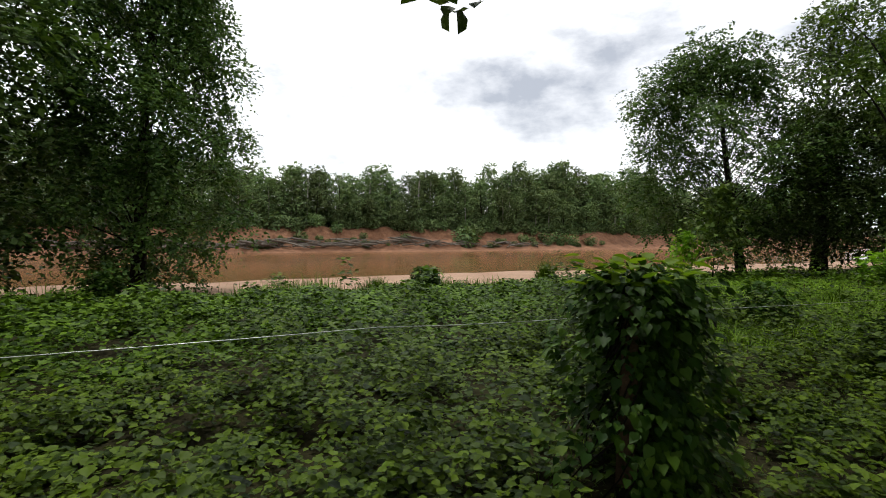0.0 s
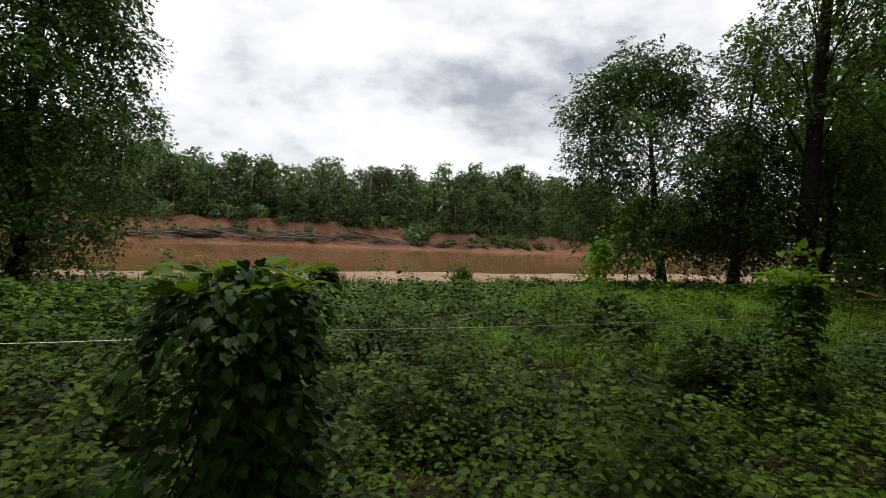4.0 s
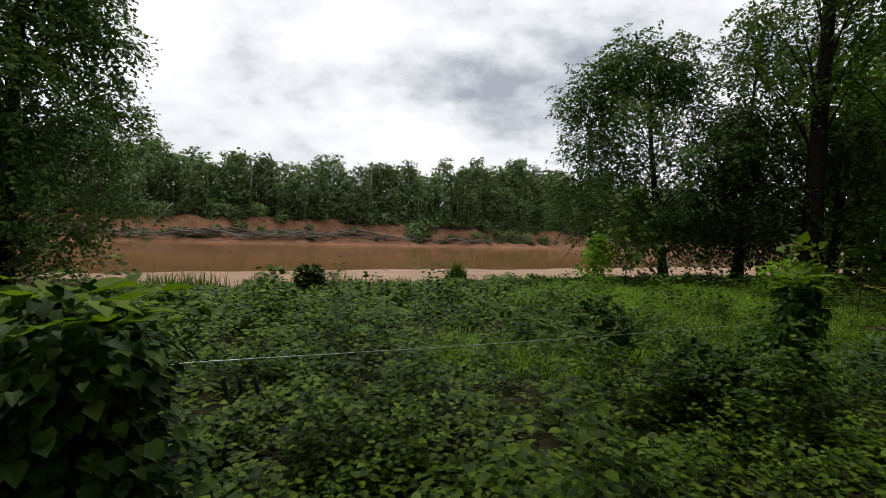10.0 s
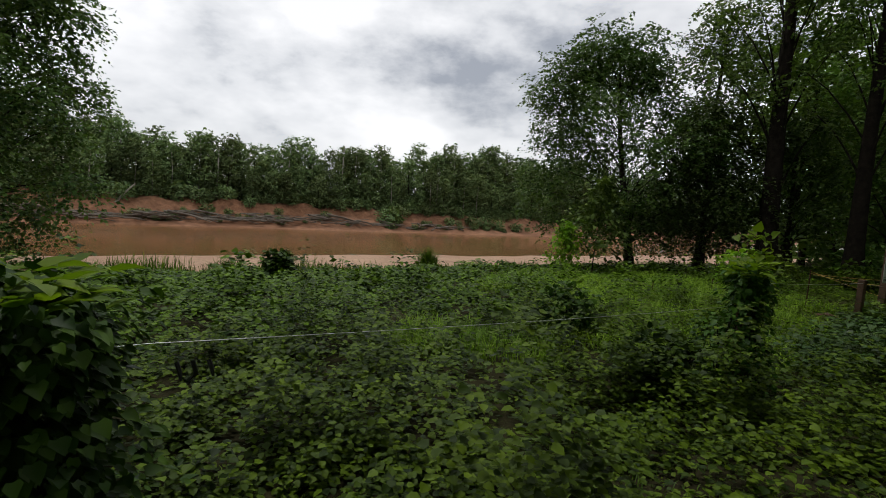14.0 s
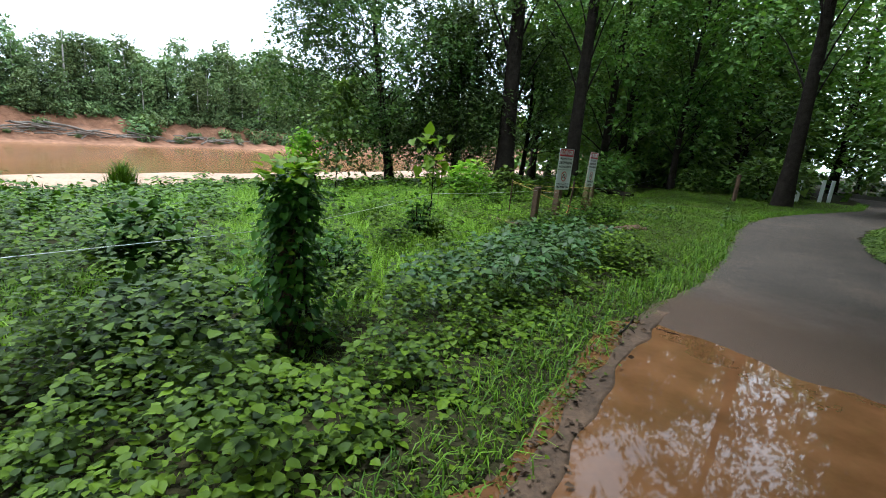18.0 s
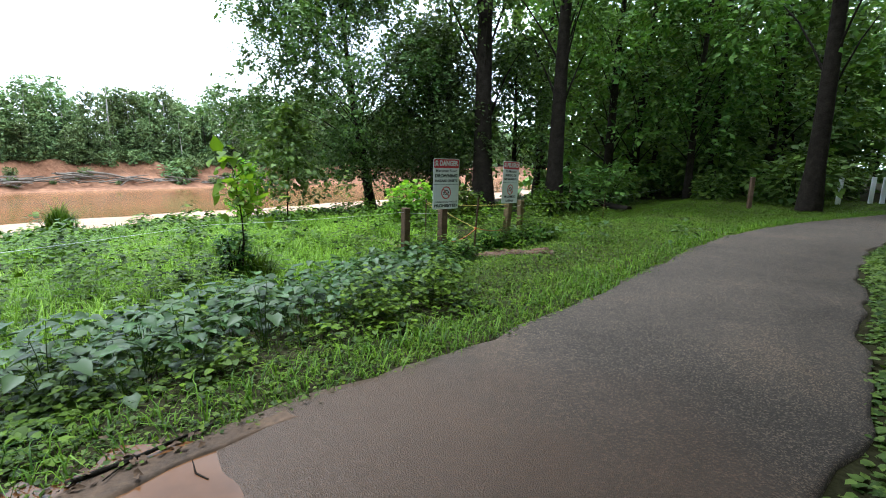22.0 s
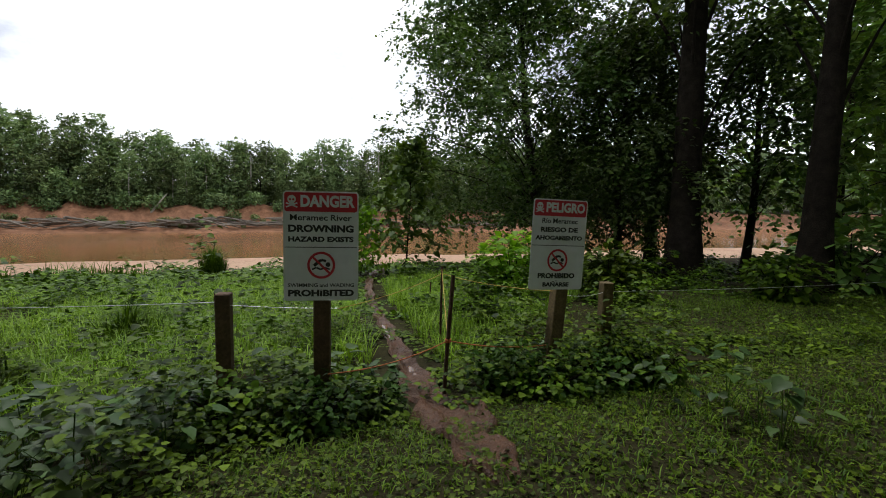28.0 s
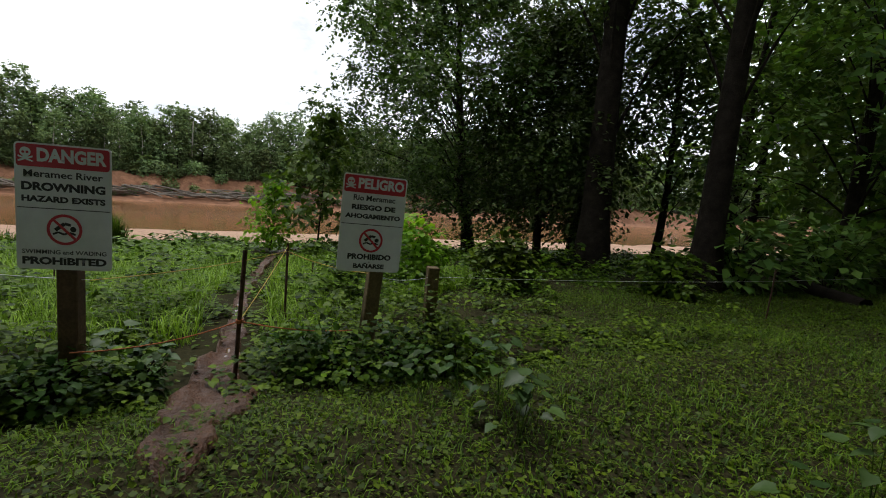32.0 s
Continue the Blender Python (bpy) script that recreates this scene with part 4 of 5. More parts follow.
def plants_to_stems(x, y, d, rng, per, spread):
    """Each plant is a dome of leafy stems; tall and low ones stand side by side, with shaded gaps between."""
    n = len(x)
    h = mound(x, y) * rng.choice([0.35, 0.7, 1.05, 1.4, 1.8], n) * rng.uniform(0.85, 1.15, n)
    h = h * np.clip((d - 0.2) / 1.3, 0.25, 1) * np.clip(1.4 - edge_u(x, y) / 15, 0.2, 1) * np.clip(off_line(x, y, TRAIL) / 1.1, 0.3, 1) + 0.05
    wide = spread * rng.uniform(0.7, 1.3, (n, 1))
    r = np.sqrt(rng.uniform(0, 1, (n, per)))
    a = rng.uniform(0, 2 * np.pi, (n, per))
    sx = x[:, None] + np.cos(a) * r * wide
    sy = y[:, None] + np.sin(a) * r * wide
    up = h[:, None] * (1 - 0.85 * r**2.2) * np.where(rng.uniform(0, 1, (n, per)) < 0.9, rng.uniform(0.86, 1.06, (n, per)), rng.uniform(0.35, 0.85, (n, per)))
    return sx.ravel(), sy.ravel(), (ground_z(sx, sy) + up).ravel()


def weeds():
    rng = np.random.default_rng(31)
    near, far = [], []
    bands = [(0.4, 3.4, 7.0, 42, 0.27, 0.06, True), (3.4, 6.5, 5.4, 38, 0.31, 0.07, True), (6.5, 11.0, 3.4, 36, 0.4, 0.1, False), (11.0, 30.0, 2.5, 30, 0.5, 0.15, False)]
    for lo, hi, dens, stems, spread, size, lob in bands:
        x0, x1, y0, y1 = -27, 20, -6, 36
        x, y = scatter(int(dens * (x1 - x0) * (y1 - y0)), x0, x1, y0, y1, rng)
        u = x * NU[0] + y * NU[1]
        keep = (u > -4) & (u < 24)
        x, y, u = x[keep], y[keep], u[keep]
        d = off_path(x, y)
        s = x * NW[0] + y * NW[1]
        keep = (d > lo) & (d <= hi) & ((rng.uniform(0, 1, len(x)) < 0.55) | (s < 10.5) | (u < 2.6)) & ((rng.uniform(0, 1, len(x)) < 0.25) | (s < 10.2) | (u > 2.5) | (u < 0.6) | (s > 15)) & (edge_u(x, y) < 19.3) & (s > -6) & (s < 34) & (rng.uniform(0, 1, len(x)) > lawn_share(x, y, d) * 1.02) & (off_line(x, y, TRAIL) > np.where(u > 3.2, 0.15, 0.26))
        x, y, d = x[keep], y[keep], d[keep]
        sx, sy, sz = plants_to_stems(x, y, d, rng, stems, spread)
        # a thin low layer fills the gaps
        k = rng.integers(0, len(x), len(sx) // 8)
        fx, fy = x[k] + rng.normal(0, spread * 1.2, len(k)), y[k] + rng.normal(0, spread * 1.2, len(k))
        sx, sy, sz = np.r_[sx, fx], np.r_[sy, fy], np.r_[sz, ground_z(fx, fy) + rng.uniform(0.03, 0.16, len(k))]
        at, dr, ls = stems_to_leaves(sx, sy, sz, 3, np.full(len(sx), size), rng)
        if lob:
            near.append(lobed_leaves(at, dr, ls, rng))
        else:
            far.append(leaf_blades(at, dr, ls * 1.1, 0.12, 0.85, rng))
    v, f = joined(near)
    tagged(new("weeds", np_mesh("weeds", v, f, (LEAF_WEED,))), "dense knee-high green weeds with lobed leaves beside the path", "weeds", kind="stuff")
    v, f = joined(far)
    tagged(new("weeds", np_mesh("weeds", v, f, (LEAF_WEED,))), "dense low green weeds sloping toward the sandbar", "weeds", kind="stuff")
    # the verge on the wood's side of the path
    x, y = scatter(330000, 3, 31, -4, 27, rng)
    u, s = x * NU[0] + y * NU[1], x * NW[0] + y * NW[1]
    keep = (u > -12) & (u < 0) & (s > 2)
    x, y = x[keep], y[keep]
    d = -off_path(x, y) - PATH_WIDTH
    keep = (d > 0.06 + 0.08 * wobble(x, y, 3.0, 1.0)) & (d < 4.2) & (rng.uniform(0, 1, len(x)) < np.clip(1.15 - d / 5, 0.3, 1))
    x, y, d = x[keep], y[keep], d[keep]
    m = np.clip(0.03 + d * 0.35, 0, 0.6) * (0.85 + 0.3 * wobble(x, y, 1.7, 2.0))
    z = ground_z(x, y) + m * rng.uniform(0.55, 1.1, len(x))
    at, dr, sz = stems_to_leaves(x, y, z, 3, np.full(len(x), 0.066), rng)
    tagged(new("weeds", np_mesh("weeds", *lobed_leaves(at, dr, sz, rng), (LEAF_WOOD,))), "thick green creeper along the wood's side of the path", "weeds", kind="stuff")


weeds()


def grasses():
    rng = np.random.default_rng(33)
    x, y = scatter(950000, -4, 30, -2, 34, rng)
    u = x * NU[0] + y * NU[1]
    keep = (u > -9) & (u < 8)
    x, y = x[keep], y[keep]
    d = off_path(x, y)
    keep = (d > -0.06) & (rng.uniform(0, 1, len(x)) < np.maximum(lawn_share(x, y, d), 0.4 * np.clip((3.6 - d) / 1.2, 0, 1))) & (off_line(x, y, TRAIL[3:]) > 0.24 + 0.15 * wobble(x, y, 3.1, 1.0)) & (off_line(x, y, TRAIL[:4]) > 0.12 + 0.3 * wobble(x, y, 2.3, 4.0))
    x, y, d = x[keep], y[keep], d[keep]
    far = np.hypot(x - 11, y - 13)
    keep = rng.uniform(0, 1, len(x)) < np.clip(1.25 - far / 22, 0.3, 1)
    x, y, d = x[keep], y[keep], d[keep]
    h = rng.uniform(0.03, 0.095, len(x)) * (1 + 0.5 * wobble(x, y, 1.5, 6.0)) * np.where((d < 0.9) & (x < 10), 1.3, 1.0)
    at = np.stack([x, y, ground_z(x, y) - 0.01], 1)
    v, f = grass_blades(at, h, rng.uniform(0.4, 1.5, len(x)), 0.008, rng)
    tagged(new("lawn_grass", np_mesh("lawn_grass", v, f, (LEAF_GRASS,))), "short lush green grass between the path and the signs", "grass", kind="stuff")
    k = rng.uniform(0, 1, len(x)) < 0.3
    x, y = np.tile(x[k], 5) + rng.normal(0, 0.06, 5 * k.sum()), np.tile(y[k], 5) + rng.normal(0, 0.06, 5 * k.sum())
    z = ground_z(x, y) + rng.uniform(0.015, 0.085, len(x))
    at, dr, sz = stems_to_leaves(x, y, z, 1, rng.choice([0.02, 0.028, 0.042], len(x)), rng)
    tagged(new("clover", np_mesh("clover", *leaf_blades(at, dr, sz, 0.1, 0.9, rng), (LEAF_WEED,))), "small clover leaves through the short grass", "grass", kind="stuff")
    # tall grass where the field meets the sand, and finer yellow-green grass in the field
    x, y = scatter(240000, -30, 16, 2, 44, rng)
    e = edge_u(x, y)
    keep = (e > 17.6 + 0.9 * wobble(x, y, 0.8, 3.0)) & (e < 20.9) & (rng.uniform(0, 1, len(x)) < 0.3 + 0.6 * wobble(x, y, 0.7, 8.0))
    x, y = x[keep], y[keep]
    at = np.stack([x, y, ground_z(x, y) - 0.02], 1)
    h = rng.uniform(0.25, 0.6, len(x)) * (1 + 0.5 * wobble(x, y, 0.9, 4.0)) * rng.choice([0.8, 1.0, 1.0, 1.7], len(x)) * np.interp(x * NW[0] + y * NW[1], [9, 15], [1.0, 0.45])
    v, f = grass_blades(at, h, rng.uniform(0.1, 0.5, len(x)), 0.03, rng)
    tagged(new("tall_grass", np_mesh("tall_grass", v, f, (LEAF_GRASS,))), "tall reedy grass along the edge of the sandbar", "grass", kind="stuff")
    x, y = scatter(42000, -2, 8, 8, 24, rng)
    u = x * NU[0] + y * NU[1]
    keep = (u > 2.3) & (u < 13) & (wobble(x, y, 0.55, 2.0) > -0.35) & (off_line(x, y, TRAIL) > 0.4)
    x, y = x[keep], y[keep]
    at = np.stack([x, y, ground_z(x, y)], 1)
    v, f = grass_blades(at, rng.uniform(0.2, 0.5, len(x)), rng.uniform(0.4, 1.4, len(x)), 0.012, rng)
    tagged(new("field_grass", np_mesh("field_grass", v, f, (LEAF_FIELD,))), "fine yellow-green grass among the weeds", "grass", kind="stuff")
    # coarse blades at the edge of the path
    i = rng.integers(8, len(EDGE) - 40, 6000)
    q = EDGE[i] - RIGHTWARD[i] * rng.uniform(0.03, 0.5, (6000, 1)) + rng.normal(0, 0.06, (6000, 2))
    at = np.stack([q[:, 0], q[:, 1], ground_z(q[:, 0], q[:, 1])], 1)
    v, f = grass_blades(at, rng.uniform(0.06, 0.22, 6000), rng.uniform(0.5, 1.4, 6000), 0.01, rng)
    tagged(new("verge_grass", np_mesh("verge_grass", v, f, (LEAF_GRASS,))), "coarse grass blades leaning over the edge of the path", "grass", kind="stuff")


grasses()


def broad_patch():
    """The patch of broad heart-shaped leaves before the signs, plant by plant."""
    rng = np.random.default_rng(35)
    kinds = []
    for k in range(5):
        e = thing("broadleaf_plant", (0, 0, 0), "knee-high plant with broad pale-veined heart-shaped leaves", "plant", "broad-leaved plants before the signs")
        n = 15
        th = np.arange(n) * 2.399 + rng.uniform(0, 1, n)
        r = rng.uniform(0.03, 0.28, n)
        z = 0.42 - 0.75 * r + rng.normal(0, 0.08, n)
        at = np.stack([np.cos(th) * r, np.sin(th) * r, np.clip(z, 0.08, 0.55)], 1)
        out = np.stack([np.cos(th), np.sin(th), rng.normal(-0.12, 0.16, n)], 1)
        st = joined([tube([(0, 0, -0.05), (a[0] * 0.5, a[1] * 0.5, a[2] * 0.7), tuple(a)], [0.004, 0.003, 0.002], 4) for a in at[::3]])
        part("stem", np_mesh("stem", *st, (LEAF_VINE,)), None, e)
        part("leaves", np_mesh("leaves", *heart_leaves(at, out, rng.uniform(0.08, 0.135, n), rng), (LEAF_BROAD,)), None, e)
        kinds.append(e)
    spots = []
    while len(spots) < 140:
        x, y = rng.uniform(4.0, 8.4), rng.uniform(8.6, 14.0)
        u, s = x * NU[0] + y * NU[1], x * NW[0] + y * NW[1]
        d = float(off_path(np.array([x]), np.array([y]))[0])
        if d > 0.7 and 0.6 < u < 2.7 and s < 14.1 + 1.0 * (u - 0.6) and s > 9.4 and all(math.hypot(x - a, y - b) > 0.2 for a, b in spots):
            spots.append((x, y))
    for x, y in ((9.0, 16.9), (9.35, 16.75), (9.6, 16.9), (9.85, 17.3), (9.2, 16.2), (10.2, 17.4), (7.5, 14.9), (7.2, 14.4), (8.0, 14.95), (12.4, 14.9), (12.9, 15.6), (9.75, 16.5), (10.0, 16.9), (11.05, 15.25), (10.2, 15.6), (10.75, 15.8), (10.95, 15.55), (10.4, 15.85)):
        spots.append((x, y))
    used = [False] * 5
    for n, (x, y) in enumerate(spots):
        m = pose(x, y, gz(x, y) + 0.0, 0, 0, rng.uniform(0, 360)) @ Matrix.Diagonal((*[rng.uniform(0.75, 1.15)] * 3, 1))
        if not used[n % 5]:
            kinds[n % 5].matrix_basis, used[n % 5] = m, True
        else:
            copy_thing(kinds[n % 5], Matrix.Identity(4)).matrix_basis = m


def heart_leaves(at, out, size, rng):
    """Heart-shaped leaves folded on the midrib, six triangles each."""
    n = len(at)
    out = out / (np.linalg.norm(out, axis=1, keepdims=True) + 1e-9)
    side = np.cross(out, rng.normal(0, 0.25, (n, 3)) + np.array([0, 0, 1.0]))
    side /= np.linalg.norm(side, axis=1, keepdims=True) + 1e-9
    up = np.cross(side, out)
    s = np.asarray(size).reshape(-1, 1)

    def p(a, b, c):
        return at + s * (out * a + side * b + up * c)

    v = np.stack([at, p(-0.08, -0.3, 0.08), p(0.3, -0.46, 0.1), p(0.66, -0.27, 0.04), p(1.05, 0, -0.14), p(0.66, 0.27, 0.04), p(0.3, 0.46, 0.1), p(-0.08, 0.3, 0.08), p(0.5, 0, -0.02)], 1).reshape(-1, 3)
    q = np.arange(n)[:, None] * 9
    t = [(0, 2, 1), (0, 8, 2), (8, 3, 2), (8, 4, 3), (8, 5, 4), (8, 6, 5), (0, 6, 8), (0, 7, 6)]
    f = np.concatenate([q + np.array([k]) for k in t], 1).reshape(-1, 3)
    return v, f


broad_patch()


# ---- climbers, saplings, bushes ----
def vine_post(place, top, r_top, r_base, n, label, seed, shoots=0):
    rng = np.random.default_rng(seed)
    H = top - place[2]
    e = thing("vine_covered_post", place, label, "vine", "overgrown fence posts")
    b = bmesh.new()
    box(b, -0.06, 0.06, -0.06, 0.06, -0.3, H * 0.86, 0.008)
    part("post", b, POSTWOOD, e)
    st = []
    for k in range(16):
        a = k * 2.4
        pts = [(math.cos(a + q * 2.2) * (0.08 + r_base * 0.5 * (1 - q) * rng.uniform(0.5, 1.2)), math.sin(a + q * 2.2) * (0.08 + r_base * 0.5 * (1 - q)), H * q * 0.8) for q in np.linspace(0, 1, 7)]
        st.append(tube(pts, [0.007] * 7, 4))
    part("vine_wood", np_mesh("vine_wood", *joined(st), (BARK,)), None, e)
    # leaves hang in strands of uneven reach and length round the post
    m = 46
    sa, sr = rng.uniform(0, 2 * np.pi, m), rng.uniform(0.45, 1.12, m)
    hi, lo = rng.uniform(0.86, 1.06, m), rng.choice([0.0, 0.0, 0.1, 0.3], m)
    k = rng.integers(0, m, n)
    q = lo[k] + (hi - lo)[k] * rng.uniform(0, 1, n)
    rad = r_top + (r_base - r_top) * (1 - q) ** 1.6
    th = sa[k] + rng.normal(0, 0.16, n) + 0.5 * q
    rr = rad * sr[k] * (1 + 0.2 * np.sin(q * 11 + k)) * np.where(rng.uniform(0, 1, n) < 0.3, rng.uniform(0.2, 0.9, n), 1.0)
    crest = rng.uniform(0, 1, n) < 0.16
    rr = np.where(crest, r_top * np.sqrt(rng.uniform(0, 1, n)), rr)
    q = np.where(crest, rng.uniform(0.88, 1.05, n) - 0.12 * (rr / r_top) ** 2, q)
    at = np.stack([np.cos(th) * rr, np.sin(th) * rr, H * q], 1) + rng.normal(0, 0.03, (n, 3))
    at[:, 2] = np.clip(at[:, 2], 0.02, None)
    out = np.stack([np.cos(th), np.sin(th), rng.normal(-0.55, 0.35, n)], 1) + rng.normal(0, 0.25, (n, 3))
    part("vine_leaves", np_mesh("vine_leaves", *heart_leaves(at, out, rng.choice([0.045, 0.06, 0.08], n), rng), (LEAF_VINE,)), None, e)
    if shoots:
        th = rng.uniform(0, 2 * np.pi, shoots)
        rr = r_top * rng.uniform(0.1, 1.0, shoots)
        at = np.stack([np.cos(th) * rr, np.sin(th) * rr, H + rng.uniform(-0.1, 0.1, shoots)], 1)
        out = np.stack([np.cos(th), np.sin(th), rng.uniform(-0.2, 0.7, shoots)], 1)
        part("young_leaves", np_mesh("young_leaves", *heart_leaves(at, out, rng.uniform(0.08, 0.14, shoots), rng), (LEAF_BRIGHT,)), None, e, "bright young leaves")
    return e


def bush(name, place, r, h, n, leaf, mat, label, seed, category="bush", group=""):
    rng = np.random.default_rng(seed)
    e = thing(name, place, label, category, group)
    st, lone, single = [], [], name in ("weed_clump", "low_bush")
    for k in range(9):
        a = k * 2.4
        (lone if single else st).append(tube([(0, 0, -0.1), (0.3 * r * math.cos(a), 0.3 * r * math.sin(a), 0.4 * h), (0.7 * r * math.cos(a), 0.7 * r * math.sin(a), 0.8 * h)], [0.02, 0.014, 0.006], 4))
    for q in lone:
        part("stem", np_mesh("stem", *q, (BARK,)), None, e)
    if st:
        part("branchwork", np_mesh("branchwork", *joined(st), (BARK,)), None, e)
    d = rng.normal(0, 1, (n, 3))
    d /= np.linalg.norm(d, axis=1, keepdims=True)
    lump = 1 + 0.22 * np.sin(d[:, 0] * 5 + seed) * np.cos(d[:, 1] * 4)
    q = rng.uniform(0, 1, n) ** 0.4
    at = d * (q * lump)[:, None] * np.array([r, r, h * 0.55]) + np.array([0, 0, h * 0.5])
    at[:, 2] = np.maximum(at[:, 2], 0.03)
    out = d * np.array([1, 1, 0.3]) + rng.normal(0, 0.4, (n, 3)) - np.array([0, 0, 0.25])
    part("leaves", np_mesh("leaves", *(leaf_blades(at, out, leaf * 1.15 * rng.uniform(0.7, 1.3, n), 0.2, 0.7, rng) if leaf > 0.2 else lobed_leaves(at, out, leaf * rng.uniform(0.7, 1.3, n), rng)), (mat,)), None, e)
    return e


def sapling(place, H, r, n, leaf, mat, label, seed, base=0.15):
    """A slim young tree, widest low down."""
    rng = np.random.default_rng(seed)
    e = thing("sapling", place, label, "sapling")
    k = np.linspace(0, 1, 8)
    part("stem", np_mesh("stem", *tube(np.stack([0.1 * np.sin(k * 3 + seed), 0.08 * np.sin(k * 4), H * k - 0.1], 1), 0.03 * min(1.0, H / 3.2) * (1.1 - k), 6), (BARK,), None, True), None, e)
    at = []
    for b in range(22):
        q = base + (1 - base) * b / 22
        a = b * 2.399
        ln = r * (1.05 - q) * rng.uniform(0.7, 1.25) + 0.12
        s = np.array([0.1 * math.sin(q * 3 + seed), 0, H * q])
        t = s + np.array([math.cos(a) * ln, math.sin(a) * ln, 0.35 * ln])
        part("twig", np_mesh("twig", *tube([s, (s + t) / 2 + [0, 0, 0.05], t], [0.012 * min(1.0, H / 4), 0.006 * min(1.0, H / 3), 0.0025], 4), (BARK,)), None, e)
        m = max(3, n // 22)
        f = rng.uniform(0.15, 1.05, (m, 1))
        at.append(s + (t - s) * f + rng.normal(0, 0.10 + 0.06 * ln, (m, 3)))
    at = np.vstack(at)
    out = rng.normal(0, 0.6, (len(at), 3)) + at * np.array([0.8, 0.8, 0]) - np.array([0, 0, 0.25])
    part("leaves", np_mesh("leaves", *heart_leaves(at, out, leaf * rng.uniform(0.6, 1.3, len(at)), rng), (mat,)), None, e)
    return e


def reed_clump(place, r, h, n, label, seed, mat, name="reed_clump"):
    rng = np.random.default_rng(seed)
    e = thing(name, place, label, "grass clump")
    a, q = rng.uniform(0, 2 * np.pi, n), r * rng.uniform(0, 1, n)
    at = np.stack([np.cos(a) * q, np.sin(a) * q, np.full(n, -0.05)], 1)
    part("foliage", np_mesh("foliage", *grass_blades(at, h * rng.uniform(0.25, 1.0, n) * (1 - 0.45 * q / r), rng.uniform(0.15, 0.95, n), 0.028, rng), (mat,)), None, e)
    return e


def field_plants():
    k = 0
    for x, y, r in [(7.55, 14.15, 0.36), (7.95, 14.2, 0.34), (7.3, 13.85, 0.34), (8.1, 14.75, 0.3), (7.75, 14.75, 0.34), (9.0, 15.95, 0.36), (9.35, 15.9, 0.38), (9.7, 16.2, 0.4), (9.9, 16.65, 0.38), (8.85, 16.3, 0.34), (10.15, 16.5, 0.32), (8.75, 15.85, 0.28), (9.5, 16.55, 0.4), (6.9, 13.75, 0.34)]:
        bush("weed_clump", at_ground(x, y), r, 0.34 + 0.06 * (k % 3), 340, 0.065, LEAF_VINE if k % 2 else LEAF_WEED, "leafy knee-high weed clump at the foot of the sign posts", 800 + k, "weeds", "weed clumps round the signs")
        k += 1
    vine_post(at_ground(-1.5, 3.02), 1.16, 0.42, 0.68, 6500, "fence post smothered in a dark hanging vine", 51, 110)
    vine_post(at_ground(2.85, 8.05), 1.18, 0.22, 0.45, 1700, "slim fence post wrapped in a leafy vine", 52, 70)
    bush("low_bush", at_ground(2.0, 7.9), 0.62, 0.75, 900, 0.1, LEAF_VINE, "dark bush crowding the foot of the vine post", 53)
    bush("low_bush", at_ground(3.15, 9.8), 0.4, 0.75, 600, 0.075, LEAF_VINE, "dark rounded weed bush in the bright field", 50)
    bush("low_bush", at_ground(0.8, 10.1), 0.5, 0.95, 1100, 0.1, LEAF_VINE, "dark rounded bush among the weeds", 54)
    bush("low_bush", at_ground(-9.0, 16.1), 0.55, 0.95, 1200, 0.13, LEAF_VINE, "round leafy bush before the sandbar", 55)
    bush("low_bush", at_ground(-19.0, 10.4), 0.7, 1.2, 900, 0.15, LEAF_VINE, "leafy shrub near the river tree", 56)
    bush("low_bush", at_ground(6.9, 21.2), 0.8, 1.5, 900, 0.16, LEAF_BRIGHT, "bright leafy shrub beyond the signs", 57)
    bush("low_bush", at_ground(8.6, 22.8), 0.7, 1.2, 700, 0.16, LEAF_WEED, "leafy shrub beyond the fence", 58)
    bush("low_bush", at_ground(12.0, 24.5), 0.8, 1.1, 700, 0.15, LEAF_WEED, "leafy shrub at the foot of the trees", 59)
    sapling(at_ground(1.95, 24.5), 3.45 - gz(1.95, 24.5), 1.8, 1400, 0.19, LEAF_WOOD, "tall bright green sapling with broad leaves near the sand", 61)
    sapling(at_ground(0.5, 23.9), 2.3, 1.0, 700, 0.16, LEAF_BRIGHT, "low spreading bright sapling near the sand", 62, 0.05)
    sapling(at_ground(4.5, 12.9), 1.66 - gz(4.5, 12.9), 0.5, 66, 0.17, LEAF_BRIGHT, "young sapling with large yellow-green leaves by the fence", 63, 0.52)
    bush("low_bush", at_ground(4.4, 13.05), 0.27, 0.95, 420, 0.08, LEAF_VINE, "dark vine clump at the foot of the young sapling", 60)
    reed_clump(at_ground(4.75, 13.1), 0.34, 0.9, 420, "clump of dark arching grass at the foot of the sapling", 64, LEAF_GRASS)
    reed_clump(at_ground(3.6, 15.0), 0.4, 0.9, 420, "clump of dark arching grass among the weeds", 65, LEAF_GRASS)
    reed_clump(at_ground(-5.5, 22.6), 0.5, 1.7, 700, "tall tuft of reeds standing before the sandbar", 66, LEAF_GRASS)
    reed_clump(at_ground(-9.6, 17.2), 0.9, 1.25, 500, "tall reedy grass with seed heads before the sandbar", 67, LEAF_GRASS)
    reed_clump(at_ground(-11.5, 16.6), 1.0, 1.1, 500, "tall reedy grass with seed heads before the sandbar", 68, LEAF_GRASS)


field_plants()


